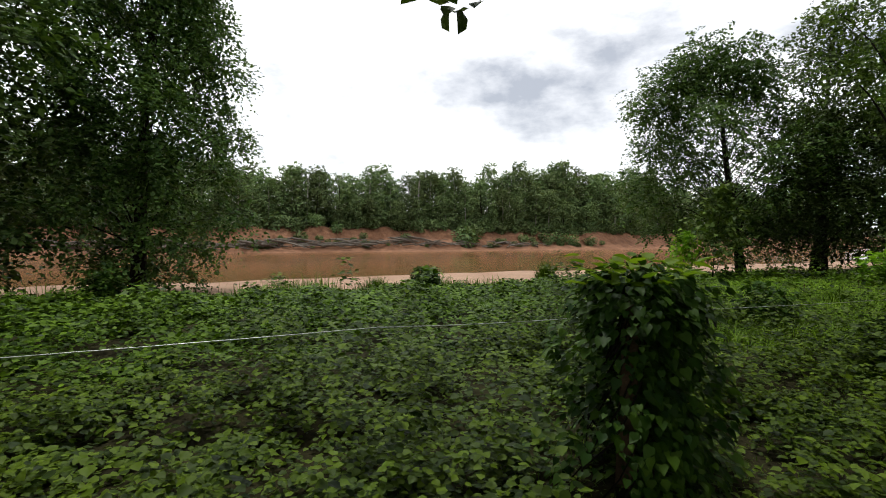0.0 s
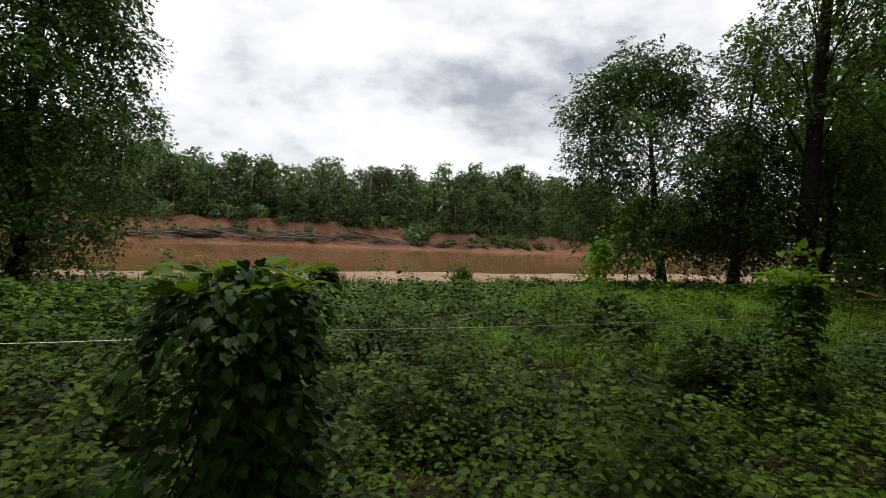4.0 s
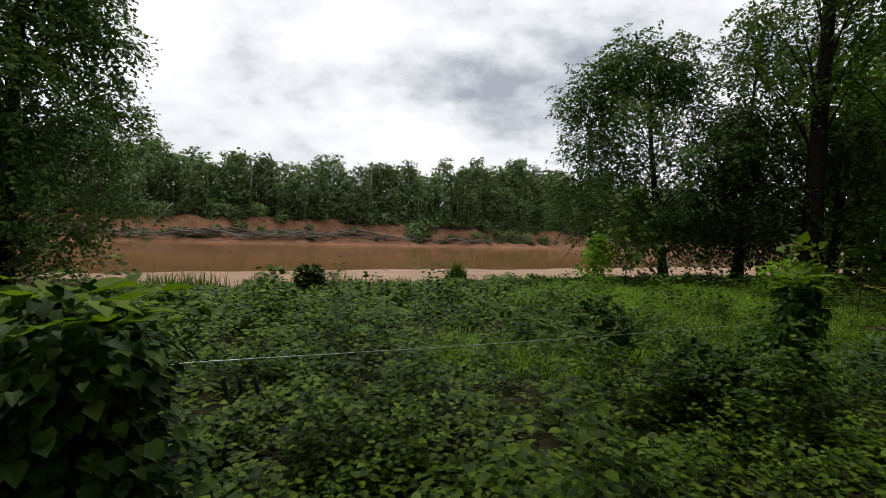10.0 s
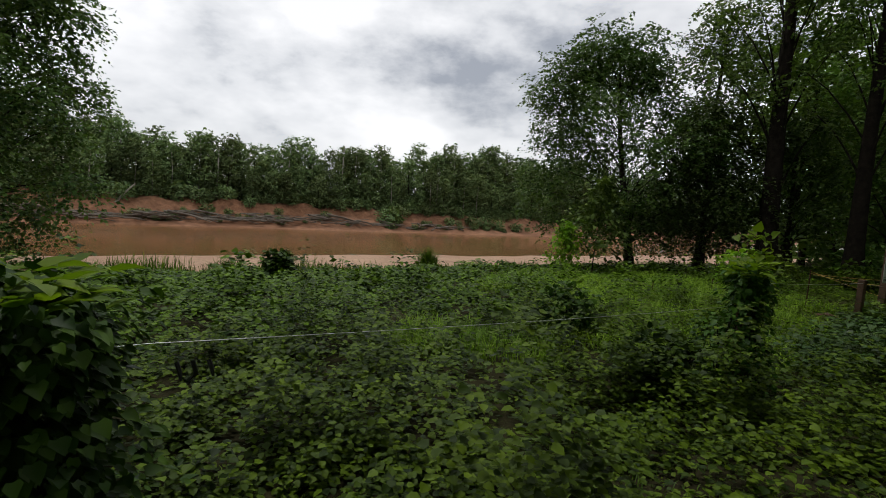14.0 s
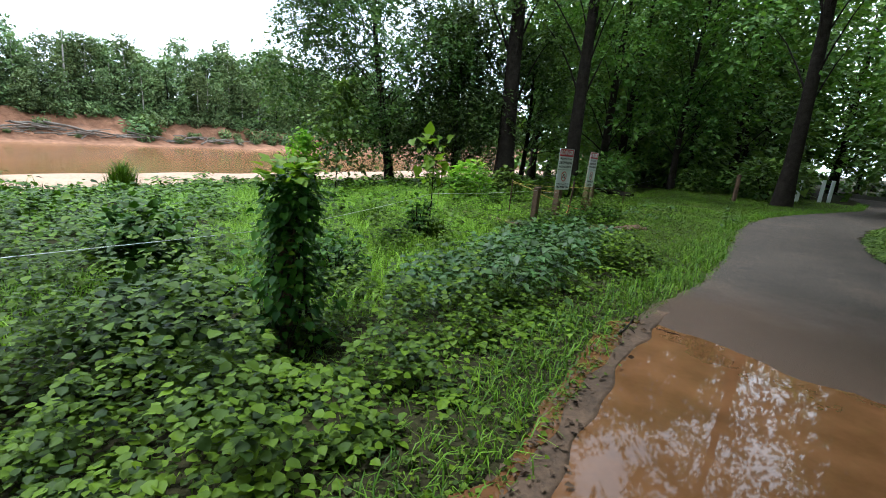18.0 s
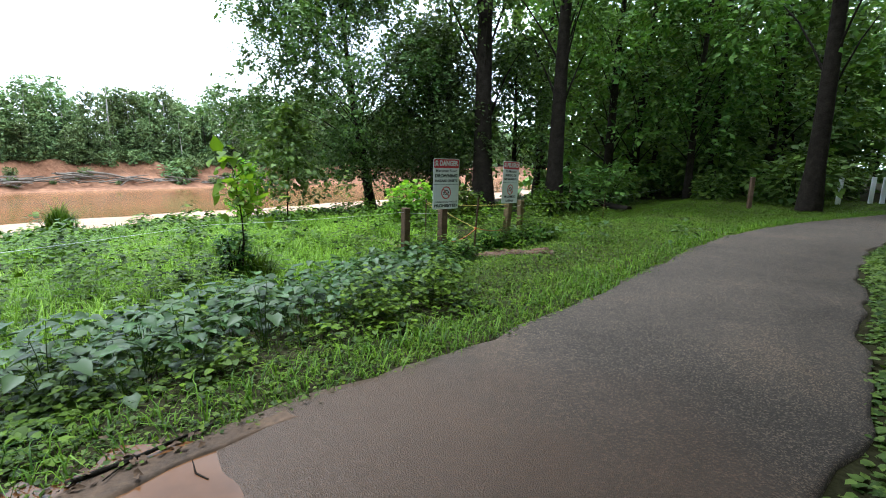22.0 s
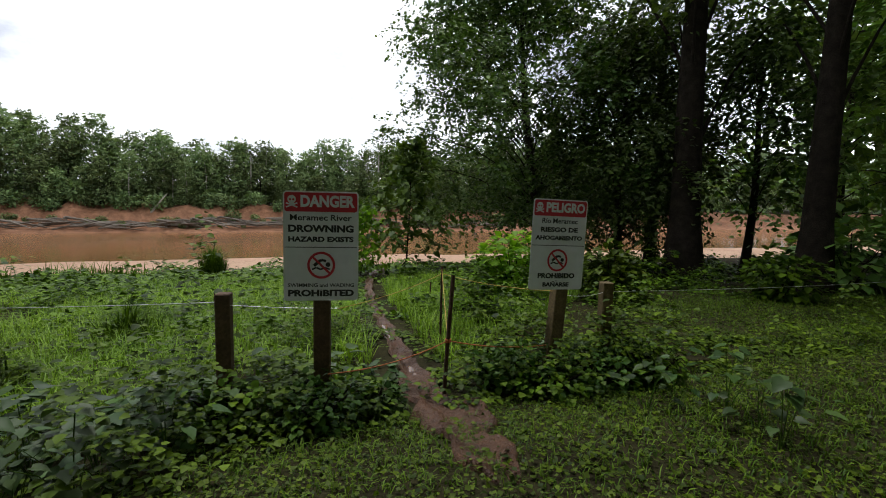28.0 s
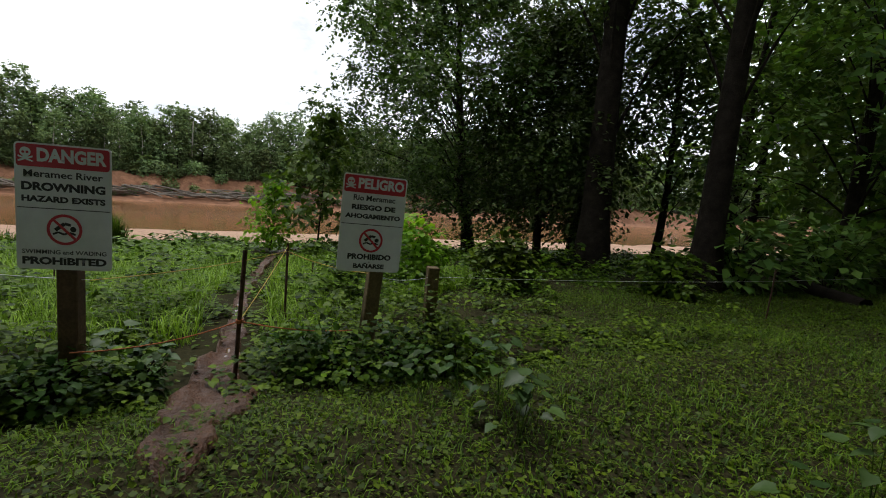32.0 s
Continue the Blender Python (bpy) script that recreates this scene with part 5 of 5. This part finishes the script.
# ---- undergrowth of the wood ----
def undergrowth():
    rng = np.random.default_rng(81)
    kinds = [bush("forest_shrub", (0, 0, 0), 1.3, 2.2, 520, 0.28, LEAF_WOOD, "dark leafy shrub of the wood's undergrowth", 700 + k, "shrub", "undergrowth of the wood") for k in range(3)]
    first = [True] * 3
    spots = []
    for _ in range(4000):
        u, w = rng.uniform(-34, 12), rng.uniform(8, 70)
        x, y = u * NU + w * NW
        d = float(off_path(np.array([x]), np.array([y]))[0])
        if (d < -PATH_WIDTH - 4.5 or (d > 3.5 and w > 30 + max(0.0, 5 - abs(u + 1)) + max(0, 6 - d) * 1.2 and u < 6)) and all(math.hypot(x - a, y - b) > 2.3 for a, b in spots):
            spots.append((x, y))
        if len(spots) > 150:
            break
    for n, (x, y) in enumerate(spots):
        sc = rng.uniform(0.6, 1.35)
        m = pose(x, y, gz(x, y), 0, 0, rng.uniform(0, 360)) @ Matrix.Diagonal((sc, sc, sc * rng.uniform(0.7, 1.2), 1))
        o = kinds[n % 3] if first[n % 3] else copy_thing(kinds[n % 3], Matrix.Identity(4))
        first[n % 3] = False
        o.matrix_basis = m


undergrowth()


# ---- far bank: shrubs, driftwood, a bare trunk ----
def on_bank(u, w):
    x, y = u * NU + w * NW
    return (float(x), float(y), gz(x, y))


def bank_things():
    rng = np.random.default_rng(91)
    kinds = [bush("bank_shrub", (0, 0, 0), 1.25, 1.7, 420, 0.3, LEAF_FAR_HAZED, "green shrub clinging to the red clay bank", 720 + k, "shrub", "shrubs on the clay bank") for k in range(3)]
    first = [True] * 3
    spots = [(67.0, 16.6, 0.8), (66.6, 44.0, 1.7), (67.2, 46.0, 1.3), (67.0, 33.0, 0.7), (67.0, 66.0, 1.2), (66.6, 62.0, 1.0), (66.8, 57.0, 0.8), (66.3, 69.0, 1.1), (66.0, 74.0, 1.0)]
    w = -80.0
    while w < 110:
        w += rng.uniform(0.9, 2.4)
        spots.append((rng.uniform(69.0, 70.6), w, rng.uniform(0.6, 1.25)))
    for w in np.arange(-80, 120, 1.9):
        spots.append((rng.uniform(71.5, 75.0), w, rng.uniform(1.2, 1.9)))
    for k in range(60):
        spots.append((rng.uniform(65.0, 67.5), rng.uniform(-40, 80), rng.uniform(0.25, 0.6)))
    for n, (u, w, sc) in enumerate(spots):
        m = pose(*on_bank(u, w), 0, 0, rng.uniform(0, 360)) @ Matrix.Diagonal((sc, sc, sc, 1))
        o = kinds[n % 3] if first[n % 3] else copy_thing(kinds[n % 3], Matrix.Identity(4))
        first[n % 3] = False
        o.matrix_basis = m
    # driftwood heaps
    heaps = []
    for k in range(3):
        e = thing("driftwood_pile", (0, 0, 0), "heap of grey driftwood branches stranded on the clay bank", "driftwood", "driftwood on the far bank")
        for b in range(14):
            a = rng.normal(0.2, 0.5)
            ln = rng.uniform(1.2, 4.0)
            c = np.array([rng.normal(0, 1.5), rng.normal(0, 0.5), rng.uniform(0.05, 0.55)])
            d = np.array([math.cos(a), math.sin(a), rng.normal(0, 0.12)]) * ln / 2
            r = rng.uniform(0.04, 0.14)
            part("branch", np_mesh("branch", *tube([c - d, c + [0, 0, 0.1], c + d], [r, r * 0.8, r * 0.35], 6), (DRIFT,), None, True), None, e)
        heaps.append(e)
    first = [True] * 3
    for n, (u, w, sc) in enumerate([(64.9, 7.2, 0.9), (65.8, 14.0, 0.8), (65.2, 21.5, 0.9), (65.3, 29.0, 0.7), (65.4, 36.5, 0.7), (65.0, 41.5, 0.8), (66.0, 52.0, 0.7), (65.2, -2.0, 1.0), (65.6, -14.0, 0.9), (64.6, 3.5, 1.0), (65.4, 10.6, 1.15), (65.0, 17.5, 0.9), (66.0, 25.6, 0.8), (66.4, 31.5, 1.1), (65.6, 47.9, 0.6), (64.9, 55.9, 1.0), (65.0, -8, 1.0), (65.2, -20, 1.1), (65.5, -33, 1.0)]):
        m = pose(*on_bank(u, w), 0, 0, math.degrees(math.atan2(NW[1], NW[0])) + rng.uniform(-12, 12)) @ Matrix.Diagonal((sc * 1.5, sc * 1.4, sc * 1.4, 1))
        o = heaps[n % 3] if first[n % 3] else copy_thing(heaps[n % 3], Matrix.Identity(4))
        first[n % 3] = False
        o.matrix_basis = m
    for u, w, h, lean, label in [(72.5, 38.0, 9.8, (0.15, 0.0), "bare pale dead trunk standing among the far trees"), (72.5, 19.0, 7.0, (0.1, 0.1), "slim pale trunk among the far trees"), (72.5, 58.0, 6.5, (0.2, 0), "slim pale trunk among the far trees"), (68.6, 7.0, 2.3, (1.5, 1.3), "fallen pale trunk leaning on the clay bank")]:
        e = thing("dead_trunk", on_bank(u, w), label, "dead tree")
        part("trunk", np_mesh("trunk", *tube([(0, 0, -0.2), (lean[0] * 0.5, lean[1] * 0.5, h * 0.5), (lean[0], lean[1], h)], [0.15, 0.12, 0.05], 7), (BARK_PALE,), None, True), None, e)


bank_things()


# ---- wire, cords, stakes ----
def cord(name, points, r, mat, label, category, sag=0.0):
    pts = []
    for a, b in zip(points[:-1], points[1:]):
        a, b = np.array(a, float), np.array(b, float)
        for q in np.linspace(0, 1, 9)[:-1]:
            p = a + (b - a) * q
            p[2] -= sag * 4 * q * (1 - q)
            pts.append(p)
    pts.append(np.array(points[-1], float))
    o = np.array(points[0], float)
    e = thing(name, tuple(o), label, category)
    part("strand", np_mesh("strand", *tube(np.array(pts) - o, np.full(len(pts), r), 5), (mat,), None, True), None, e)
    return e


def cords():
    cord("fence_wire", [(-12.0, -8.5, 1.0), (-6.0, -1.6, 0.86), (-3.0, 2.0, 0.8), (-1.45, 3.75, 0.76), (2.7, 8.2, 0.68), (4.5, 12.0, 0.66), (7.02, 14.02, 0.68)], 0.0026, WIRE, "pale plastic-coated fence wire strung between posts", "wire", 0.02)
    cord("fence_wire", [(7.02, 14.02, 0.66), (7.80, 14.62, 0.62)], 0.0026, WIRE, "pale fence wire strung from post to sign", "wire", 0.01)
    cord("fence_wire", [(9.26, 16.42, 0.62), (9.59, 16.87, 0.62), (13.6, 22.4, 0.42), (19.5, 29.5, 0.6)], 0.0026, WIRE, "pale fence wire running to the trees", "wire", 0.03)
    tie = (8.405, 15.48, 0.22)
    cord("orange_cord", [(7.84, 14.43, 0.1), tie], 0.006, ROPE_ORANGE, "frayed orange cord tied from sign post to rod", "cord", 0.06)
    cord("orange_cord", [tie, (9.16, 16.2, 0.12)], 0.006, ROPE_ORANGE, "frayed orange cord tied from rod to sign post", "cord", 0.04)
    cord("yellow_cord", [(7.80, 14.60, 0.62), (7.35, 17.2, 0.56), (9.16, 16.34, 0.66)], 0.0042, ROPE_YELLOW, "yellow cord looped behind the signs round a stake", "cord", 0.04)
    cord("yellow_cord", [(7.35, 17.2, 0.62), tie], 0.0042, ROPE_YELLOW, "yellow cord slanting down from a stake to the rod", "cord", 0.02)
    e = thing("metal_rod", at_ground(7.35, 17.2), "thin dark stake behind the warning signs", "rod")
    part("rod", np_mesh("rod", *tube([(0, 0, -0.2), (0, 0, 0.66 - gz(7.35, 17.2))], [0.016, 0.016], 6), (IRON,)), None, e)
    for x, y, h in [(3.2, 16.6, 0.5), (0.9, 11.3, 0.55), (5.6, 19.8, 0.5), (13.6, 22.4, 0.95)]:
        e = thing("metal_rod", at_ground(x, y), "thin dark stake standing in the weeds", "rod")
        part("rod", np_mesh("rod", *tube([(0, 0, -0.2), (0.02, 0.01, h)], [0.014, 0.014], 6), (IRON,)), None, e)
    # a dark rag on the wire beside the vine post
    e = thing("torn_strap", (-1.02, 3.5, 0.8), "torn dark strap hanging from the fence wire", "strap")
    for k, (dx, ln) in enumerate([(0.0, 0.09), (0.05, 0.12), (0.1, 0.08)]):
        part("strip", np_mesh("strip", *tube([(dx, dx, 0.0), (dx + 0.02, dx, -ln * 0.5), (dx + 0.03 * (-1) ** k, dx, -ln)], [0.012, 0.012, 0.007], 5), (SIGN_BLACK,)), None, e)
    # the tie on the rod
    e = thing("cord_knot", (8.405, 15.48, 0.22), "orange knot tied round the rusty rod", "knot")
    a = np.linspace(0, 2 * np.pi, 9)
    for k in range(3):
        part("turn", np_mesh("turn", *tube(np.stack([0.026 * np.cos(a), 0.026 * np.sin(a), np.full(9, 0.012 * (k - 1))], 1), np.full(9, 0.007), 5), (ROPE_ORANGE,)), None, e)


cords()


def wood_fence():
    """White-capped stakes and a wire on the wood's side of the path, and pale markers by the trail."""
    base = [(12.9, 10.0), (15.9, 12.6), (18.8, 14.8), (10.2, 7.2), (7.6, 4.4)]
    for x, y in base:
        e = thing("fence_stake", at_ground(x, y), "thin metal fence stake with a white insulator cap", "stake", "stakes beside the path")
        part("stake", np_mesh("stake", *tube([(0, 0, -0.25), (0, 0, 1.18)], [0.014, 0.014], 6), (IRON,)), None, e)
        b = bmesh.new()
        bmesh.ops.create_cone(b, cap_ends=True, segments=10, radius1=0.03, radius2=0.018, depth=0.08, matrix=Matrix.Translation((0, 0, 1.21)))
        part("cap", b, SIGN_WHITE, e, "white plastic cap")
    for z in (1.1, 0.75):
        cord("fence_wire", [(x, y, gz(x, y) + z) for x, y in [(7.6, 4.4), (10.2, 7.2), (12.9, 10.0), (15.9, 12.6), (18.8, 14.8)]], 0.0022, IRON, "thin fence wire beside the path", "wire", 0.03)
    for x, y, h in [(29.3, 28.8, 1.3), (29.7, 28.6, 1.3), (26.6, 27.6, 1.25)]:
        e = thing("marker_post", at_ground(x, y), "pale flat marker post at the start of the woodland trail", "post", "pale markers by the trail")
        b = bmesh.new()
        box(b, -0.12, 0.12, -0.03, 0.03, -0.25, h, 0.012)
        part("board", b, SIGN_WHITE, e)
    e = thing("wooden_post", at_ground(20.2, 24.4), "short brown wooden post standing in the grass", "post")
    b = bmesh.new()
    box(b, -0.07, 0.07, -0.07, 0.07, -0.3, 1.25, 0.01)
    part("post", b, POSTWOOD, e)


wood_fence()


# ---- mud, puddle, litter ----
def ribbon(line, widths, rows=7, seed=0.0, lift=0.012, depth=0.03, trough=0.03):
    """A bumpy strip that follows the ground."""
    line = np.asarray(line, float)
    d = np.r_[0, np.cumsum(np.hypot(*np.diff(line, axis=0).T))]
    s = np.arange(0, d[-1], 0.07)
    c = np.stack([np.interp(s, d, line[:, k]) for k in range(2)], 1)
    k = np.ones(7) / 7
    pad = np.vstack([np.repeat(c[:1], 3, 0), c, np.repeat(c[-1:], 3, 0)])
    c = np.stack([np.convolve(pad[:, q], k, "valid") for q in range(2)], 1)
    t = np.gradient(c, axis=0)
    t /= np.linalg.norm(t, axis=1, keepdims=True)
    nrm = np.stack([-t[:, 1], t[:, 0]], 1)
    wd = np.interp(s, d, widths) * np.clip(np.minimum(s, s[-1] - s) / 0.5 + 0.25, 0, 1) * (1 + 0.25 * np.sin(s * 5 + seed) + 0.18 * np.sin(s * 11.3 + seed * 2))
    q = np.linspace(-1, 1, rows)
    xy = c[:, None] + nrm[:, None] * (q[None] * wd[:, None])[..., None]
    z = ground_z(xy[..., 0], xy[..., 1]) + lift + depth * (0.5 * wobble(xy[..., 0], xy[..., 1], 9.0, seed) + 0.5 * wobble(xy[..., 0], xy[..., 1], 21.0, seed + 1)) + trough * (np.abs(q[None]) ** 2 - 0.4) * (np.abs(q[None]) < 0.95)
    z[:, [0, -1]] -= 0.05
    tap = np.clip(np.minimum(s, s[-1] - s) / 0.35, 0, 1)
    z -= (1 - tap[:, None]) * 0.07
    v = np.concatenate([xy, z[..., None]], -1).reshape(-1, 3)
    a, b = z.shape
    i, j = np.meshgrid(np.arange(a - 1), np.arange(b - 1), indexing="ij")
    f = np.stack([i * b + j, (i + 1) * b + j, (i + 1) * b + j + 1, i * b + j + 1], -1).reshape(-1, 4)
    return v, f[:, ::-1]


def mud_and_water():
    v, f = ribbon(TRAIL[1:], [0.13, 0.22, 0.28, 0.2, 0.12, 0.1, 0.1, 0.1, 0.1, 0.1], 17, 1.0, 0.05, 0.07)
    tagged(new("mud_track", np_mesh("mud_track", v, f, (MUD,), None, True)), "narrow churned muddy footpath leading down to the river", "path", kind="structure")
    for n, line in enumerate([[(10.5, 12.6), (10.3, 12.95), (10.15, 13.25)], [(9.9, 13.4), (9.65, 13.62), (9.35, 13.8)], [(10.5, 14.1), (10.2, 14.25), (9.9, 14.4)], [(9.5, 14.0), (9.2, 14.3), (8.95, 14.6)]]):
        v, f = ribbon(line, [0.1, 0.2, 0.12], 9, 3.0 + n, 0.012, 0.03)
        tagged(new("bare_earth", np_mesh("bare_earth", v, f, (MUD,), None, True)), "patch of bare brown earth worn through the grass", "ground", kind="structure")
    for n, line in enumerate([[(8.12, 15.62), (7.75, 16.0), (7.3, 16.4)], [(6.9, 16.8), (6.3, 17.4), (5.8, 17.9)]]):
        v, f = ribbon(line, [0.04, 0.1, 0.05], 5, 5.0 + n, 0.045, 0.0)
        tagged(new("water", np_mesh("water", v, f, (PUDDLE,), None, True)), "thin sheet of water lying in the muddy track", "puddle", kind="structure")
    rng = np.random.default_rng(95)
    ctrl = np.array([(3.4, 4.98), (4.0, 5.75), (4.7, 6.62), (5.35, 7.42), (5.85, 8.0), (6.5, 8.3), (7.3, 7.9), (8.0, 7.1), (8.2, 6.2), (7.6, 5.2), (6.75, 4.4), (5.7, 3.6), (4.6, 3.9)])
    ctrl = np.vstack([ctrl, ctrl[:1]])
    pts = []
    for a, b in zip(ctrl[:-1], ctrl[1:]):
        for q in np.linspace(0, 1, 7)[:-1]:
            pts.append(a + (b - a) * q + rng.normal(0, 0.045, 2))
    blob_sheet("water", [tuple(p) for p in pts], lambda x, y: 0.026, PUDDLE, "shallow brown puddle lying across the asphalt path", "puddle")
    # muddy silt along the river edge of the path
    i = np.arange(12, 110)
    line = EDGE[i] + RIGHTWARD[i] * 0.12
    v, f = ribbon(line[::4], 0.05 + 0.07 * np.abs(np.sin(np.arange(len(line[::4])) * 1.3)), 9, 8.0, 0.03, 0.008, 0.0)
    tagged(new("silt", np_mesh("silt", v, f, (SILT,), None, True)), "brown silt washed along the edge of the path", "ground", kind="structure")


mud_and_water()


def litter():
    rng = np.random.default_rng(97)
    kinds = []
    for k in range(5):
        e = thing("twig", (0, 0, 0), "small dark fallen twig lying on the asphalt path", "twig", "twigs on the path")
        ln = [0.16, 0.24, 0.34, 0.12, 0.2][k]
        part("stick", np_mesh("stick", *tube([(-ln / 2, 0, 0.006), (-ln * 0.1, 0.03 * (k - 2) * 0.5, 0.01), (ln / 2, 0.01, 0.006)], [0.005, 0.0045, 0.002], 5), (BARK,)), None, e)
        if k in (1, 2):
            part("side_shoot", np_mesh("side_shoot", *tube([(0, 0.01, 0.008), (0.05, 0.05, 0.012)], [0.003, 0.0015], 4), (BARK,)), None, e)
        kinds.append(e)
    first = [True] * 5
    for n in range(120):
        i = int(rng.integers(22, 105))
        a = rng.beta(0.8, 0.8) * (PATH_WIDTH - 0.3) + 0.15
        x, y = EDGE[i] + RIGHTWARD[i] * a
        z = gz(x, y) + 0.03 + float(np.interp(a, [0, 0.45, 0.85, 1.3, 1.7, 2.1, 2.5], [0, 0.01, 0.018, 0.02, 0.018, 0.01, 0])) - (0.04 + gz(x, y)) * math.exp(-((math.hypot(x - 5.6, y - 6.0) / 2.15) ** 4))
        m = pose(x, y, z, 0, 0, rng.uniform(0, 360)) @ Matrix.Diagonal((*[rng.uniform(0.5, 1.3)] * 3, 1))
        o = kinds[n % 5] if first[n % 5] else copy_thing(kinds[n % 5], Matrix.Identity(4))
        first[n % 5] = False
        o.matrix_basis = m
    e = thing("fallen_branch", (5.98, 7.95, 0.035), "wet dark branch lying at the edge of the puddle", "branch", rz=48)
    part("stick", np_mesh("stick", *tube([(-0.3, 0.02, 0.012), (0.0, 0.0, 0.016), (0.38, 0.03, 0.02)], [0.014, 0.012, 0.006], 6), (BARK,), None, True), None, e)
    part("side_shoot", np_mesh("side_shoot", *tube([(-0.05, 0, 0.015), (-0.18, -0.09, 0.02)], [0.007, 0.003], 5), (BARK,)), None, e)
    # dead leaves gathered along the edge
    n = 1200
    i = rng.integers(14, 105, n)
    q = EDGE[i] + RIGHTWARD[i] * rng.normal(0.03, 0.07, (n, 1)) + rng.normal(0, 0.05, (n, 2))
    at = np.stack([q[:, 0], q[:, 1], ground_z(q[:, 0], q[:, 1]) + 0.045], 1)
    th = rng.uniform(0, 2 * np.pi, n)
    tagged(new("leaf_litter", np_mesh("leaf_litter", *leaf_blades(at, np.stack([np.cos(th), np.sin(th), rng.normal(0, 0.15, n)], 1), rng.uniform(0.03, 0.07, n), 0.3, 0.6, rng), (DEAD,))), "brown dead leaves gathered along the path's edge", "leaves", kind="stuff")
    # the fallen log at the foot of the trees
    e = thing("fallen_log", (15.2, 28.6, gz(15.2, 28.6)), "dark fallen log lying in the grass below the trees", "log", rz=-62)
    part("trunk", np_mesh("trunk", *tube([(-2.4, 0, 0.75), (-0.8, 0.1, 0.38), (1.0, 0, 0.2), (2.4, -0.1, 0.14)], [0.10, 0.15, 0.17, 0.19], 9), (BARK,), None, True), None, e)
    part("snapped_branch", np_mesh("snapped_branch", *tube([(-0.6, 0.05, 0.4), (-0.9, 0.4, 0.9), (-1.2, 0.5, 1.2)], [0.06, 0.04, 0.02], 6), (BARK,)), None, e)


DEAD = rough_stuff("dead_leaves", (0.04, 0.024, 0.013), (0.11, 0.066, 0.036), 9.0, 60.0, 0.85, 0.2)
litter()


def start_maple():
    """The maple whose twig hangs into the first moments."""
    t = make_tree("maple_tree", at_ground(-7.5, -3.2), 13.0, 0.24, 4.4, 0.42, 22, 9000, 0.2, 901, "maple leaning over the path with a low hanging branch", (0.6, 0.4))
    rng = np.random.default_rng(99)
    o = np.array(t.matrix_basis.translation)
    tip = np.array([-2.60, 2.08, 2.86]) - o
    s = np.array([0.2, 0.1, 4.6])
    q = np.linspace(0, 1, 9)[:, None]
    p = s + (tip - s) * q + np.array([0, 0, 0.9]) * np.sin(q * np.pi)
    part("limb", np_mesh("limb", *tube(p, 0.05 * (1.05 - q[:, 0]), 6), (BARK,), None, True), None, t)
    n = 60
    f = rng.uniform(0.86, 1.02, (n, 1))
    at = s + (tip - s) * f + np.array([0, 0, 0.9]) * np.sin(f * np.pi) + rng.normal(0, 0.1, (n, 3))
    out = rng.normal(0, 0.7, (n, 3)) - np.array([0, 0, 0.5])
    part("twig_leaves", np_mesh("twig_leaves", *lobed_leaves(at, out, rng.uniform(0.1, 0.16, n), rng), (LEAF_TREE,)), None, t)


start_maple()
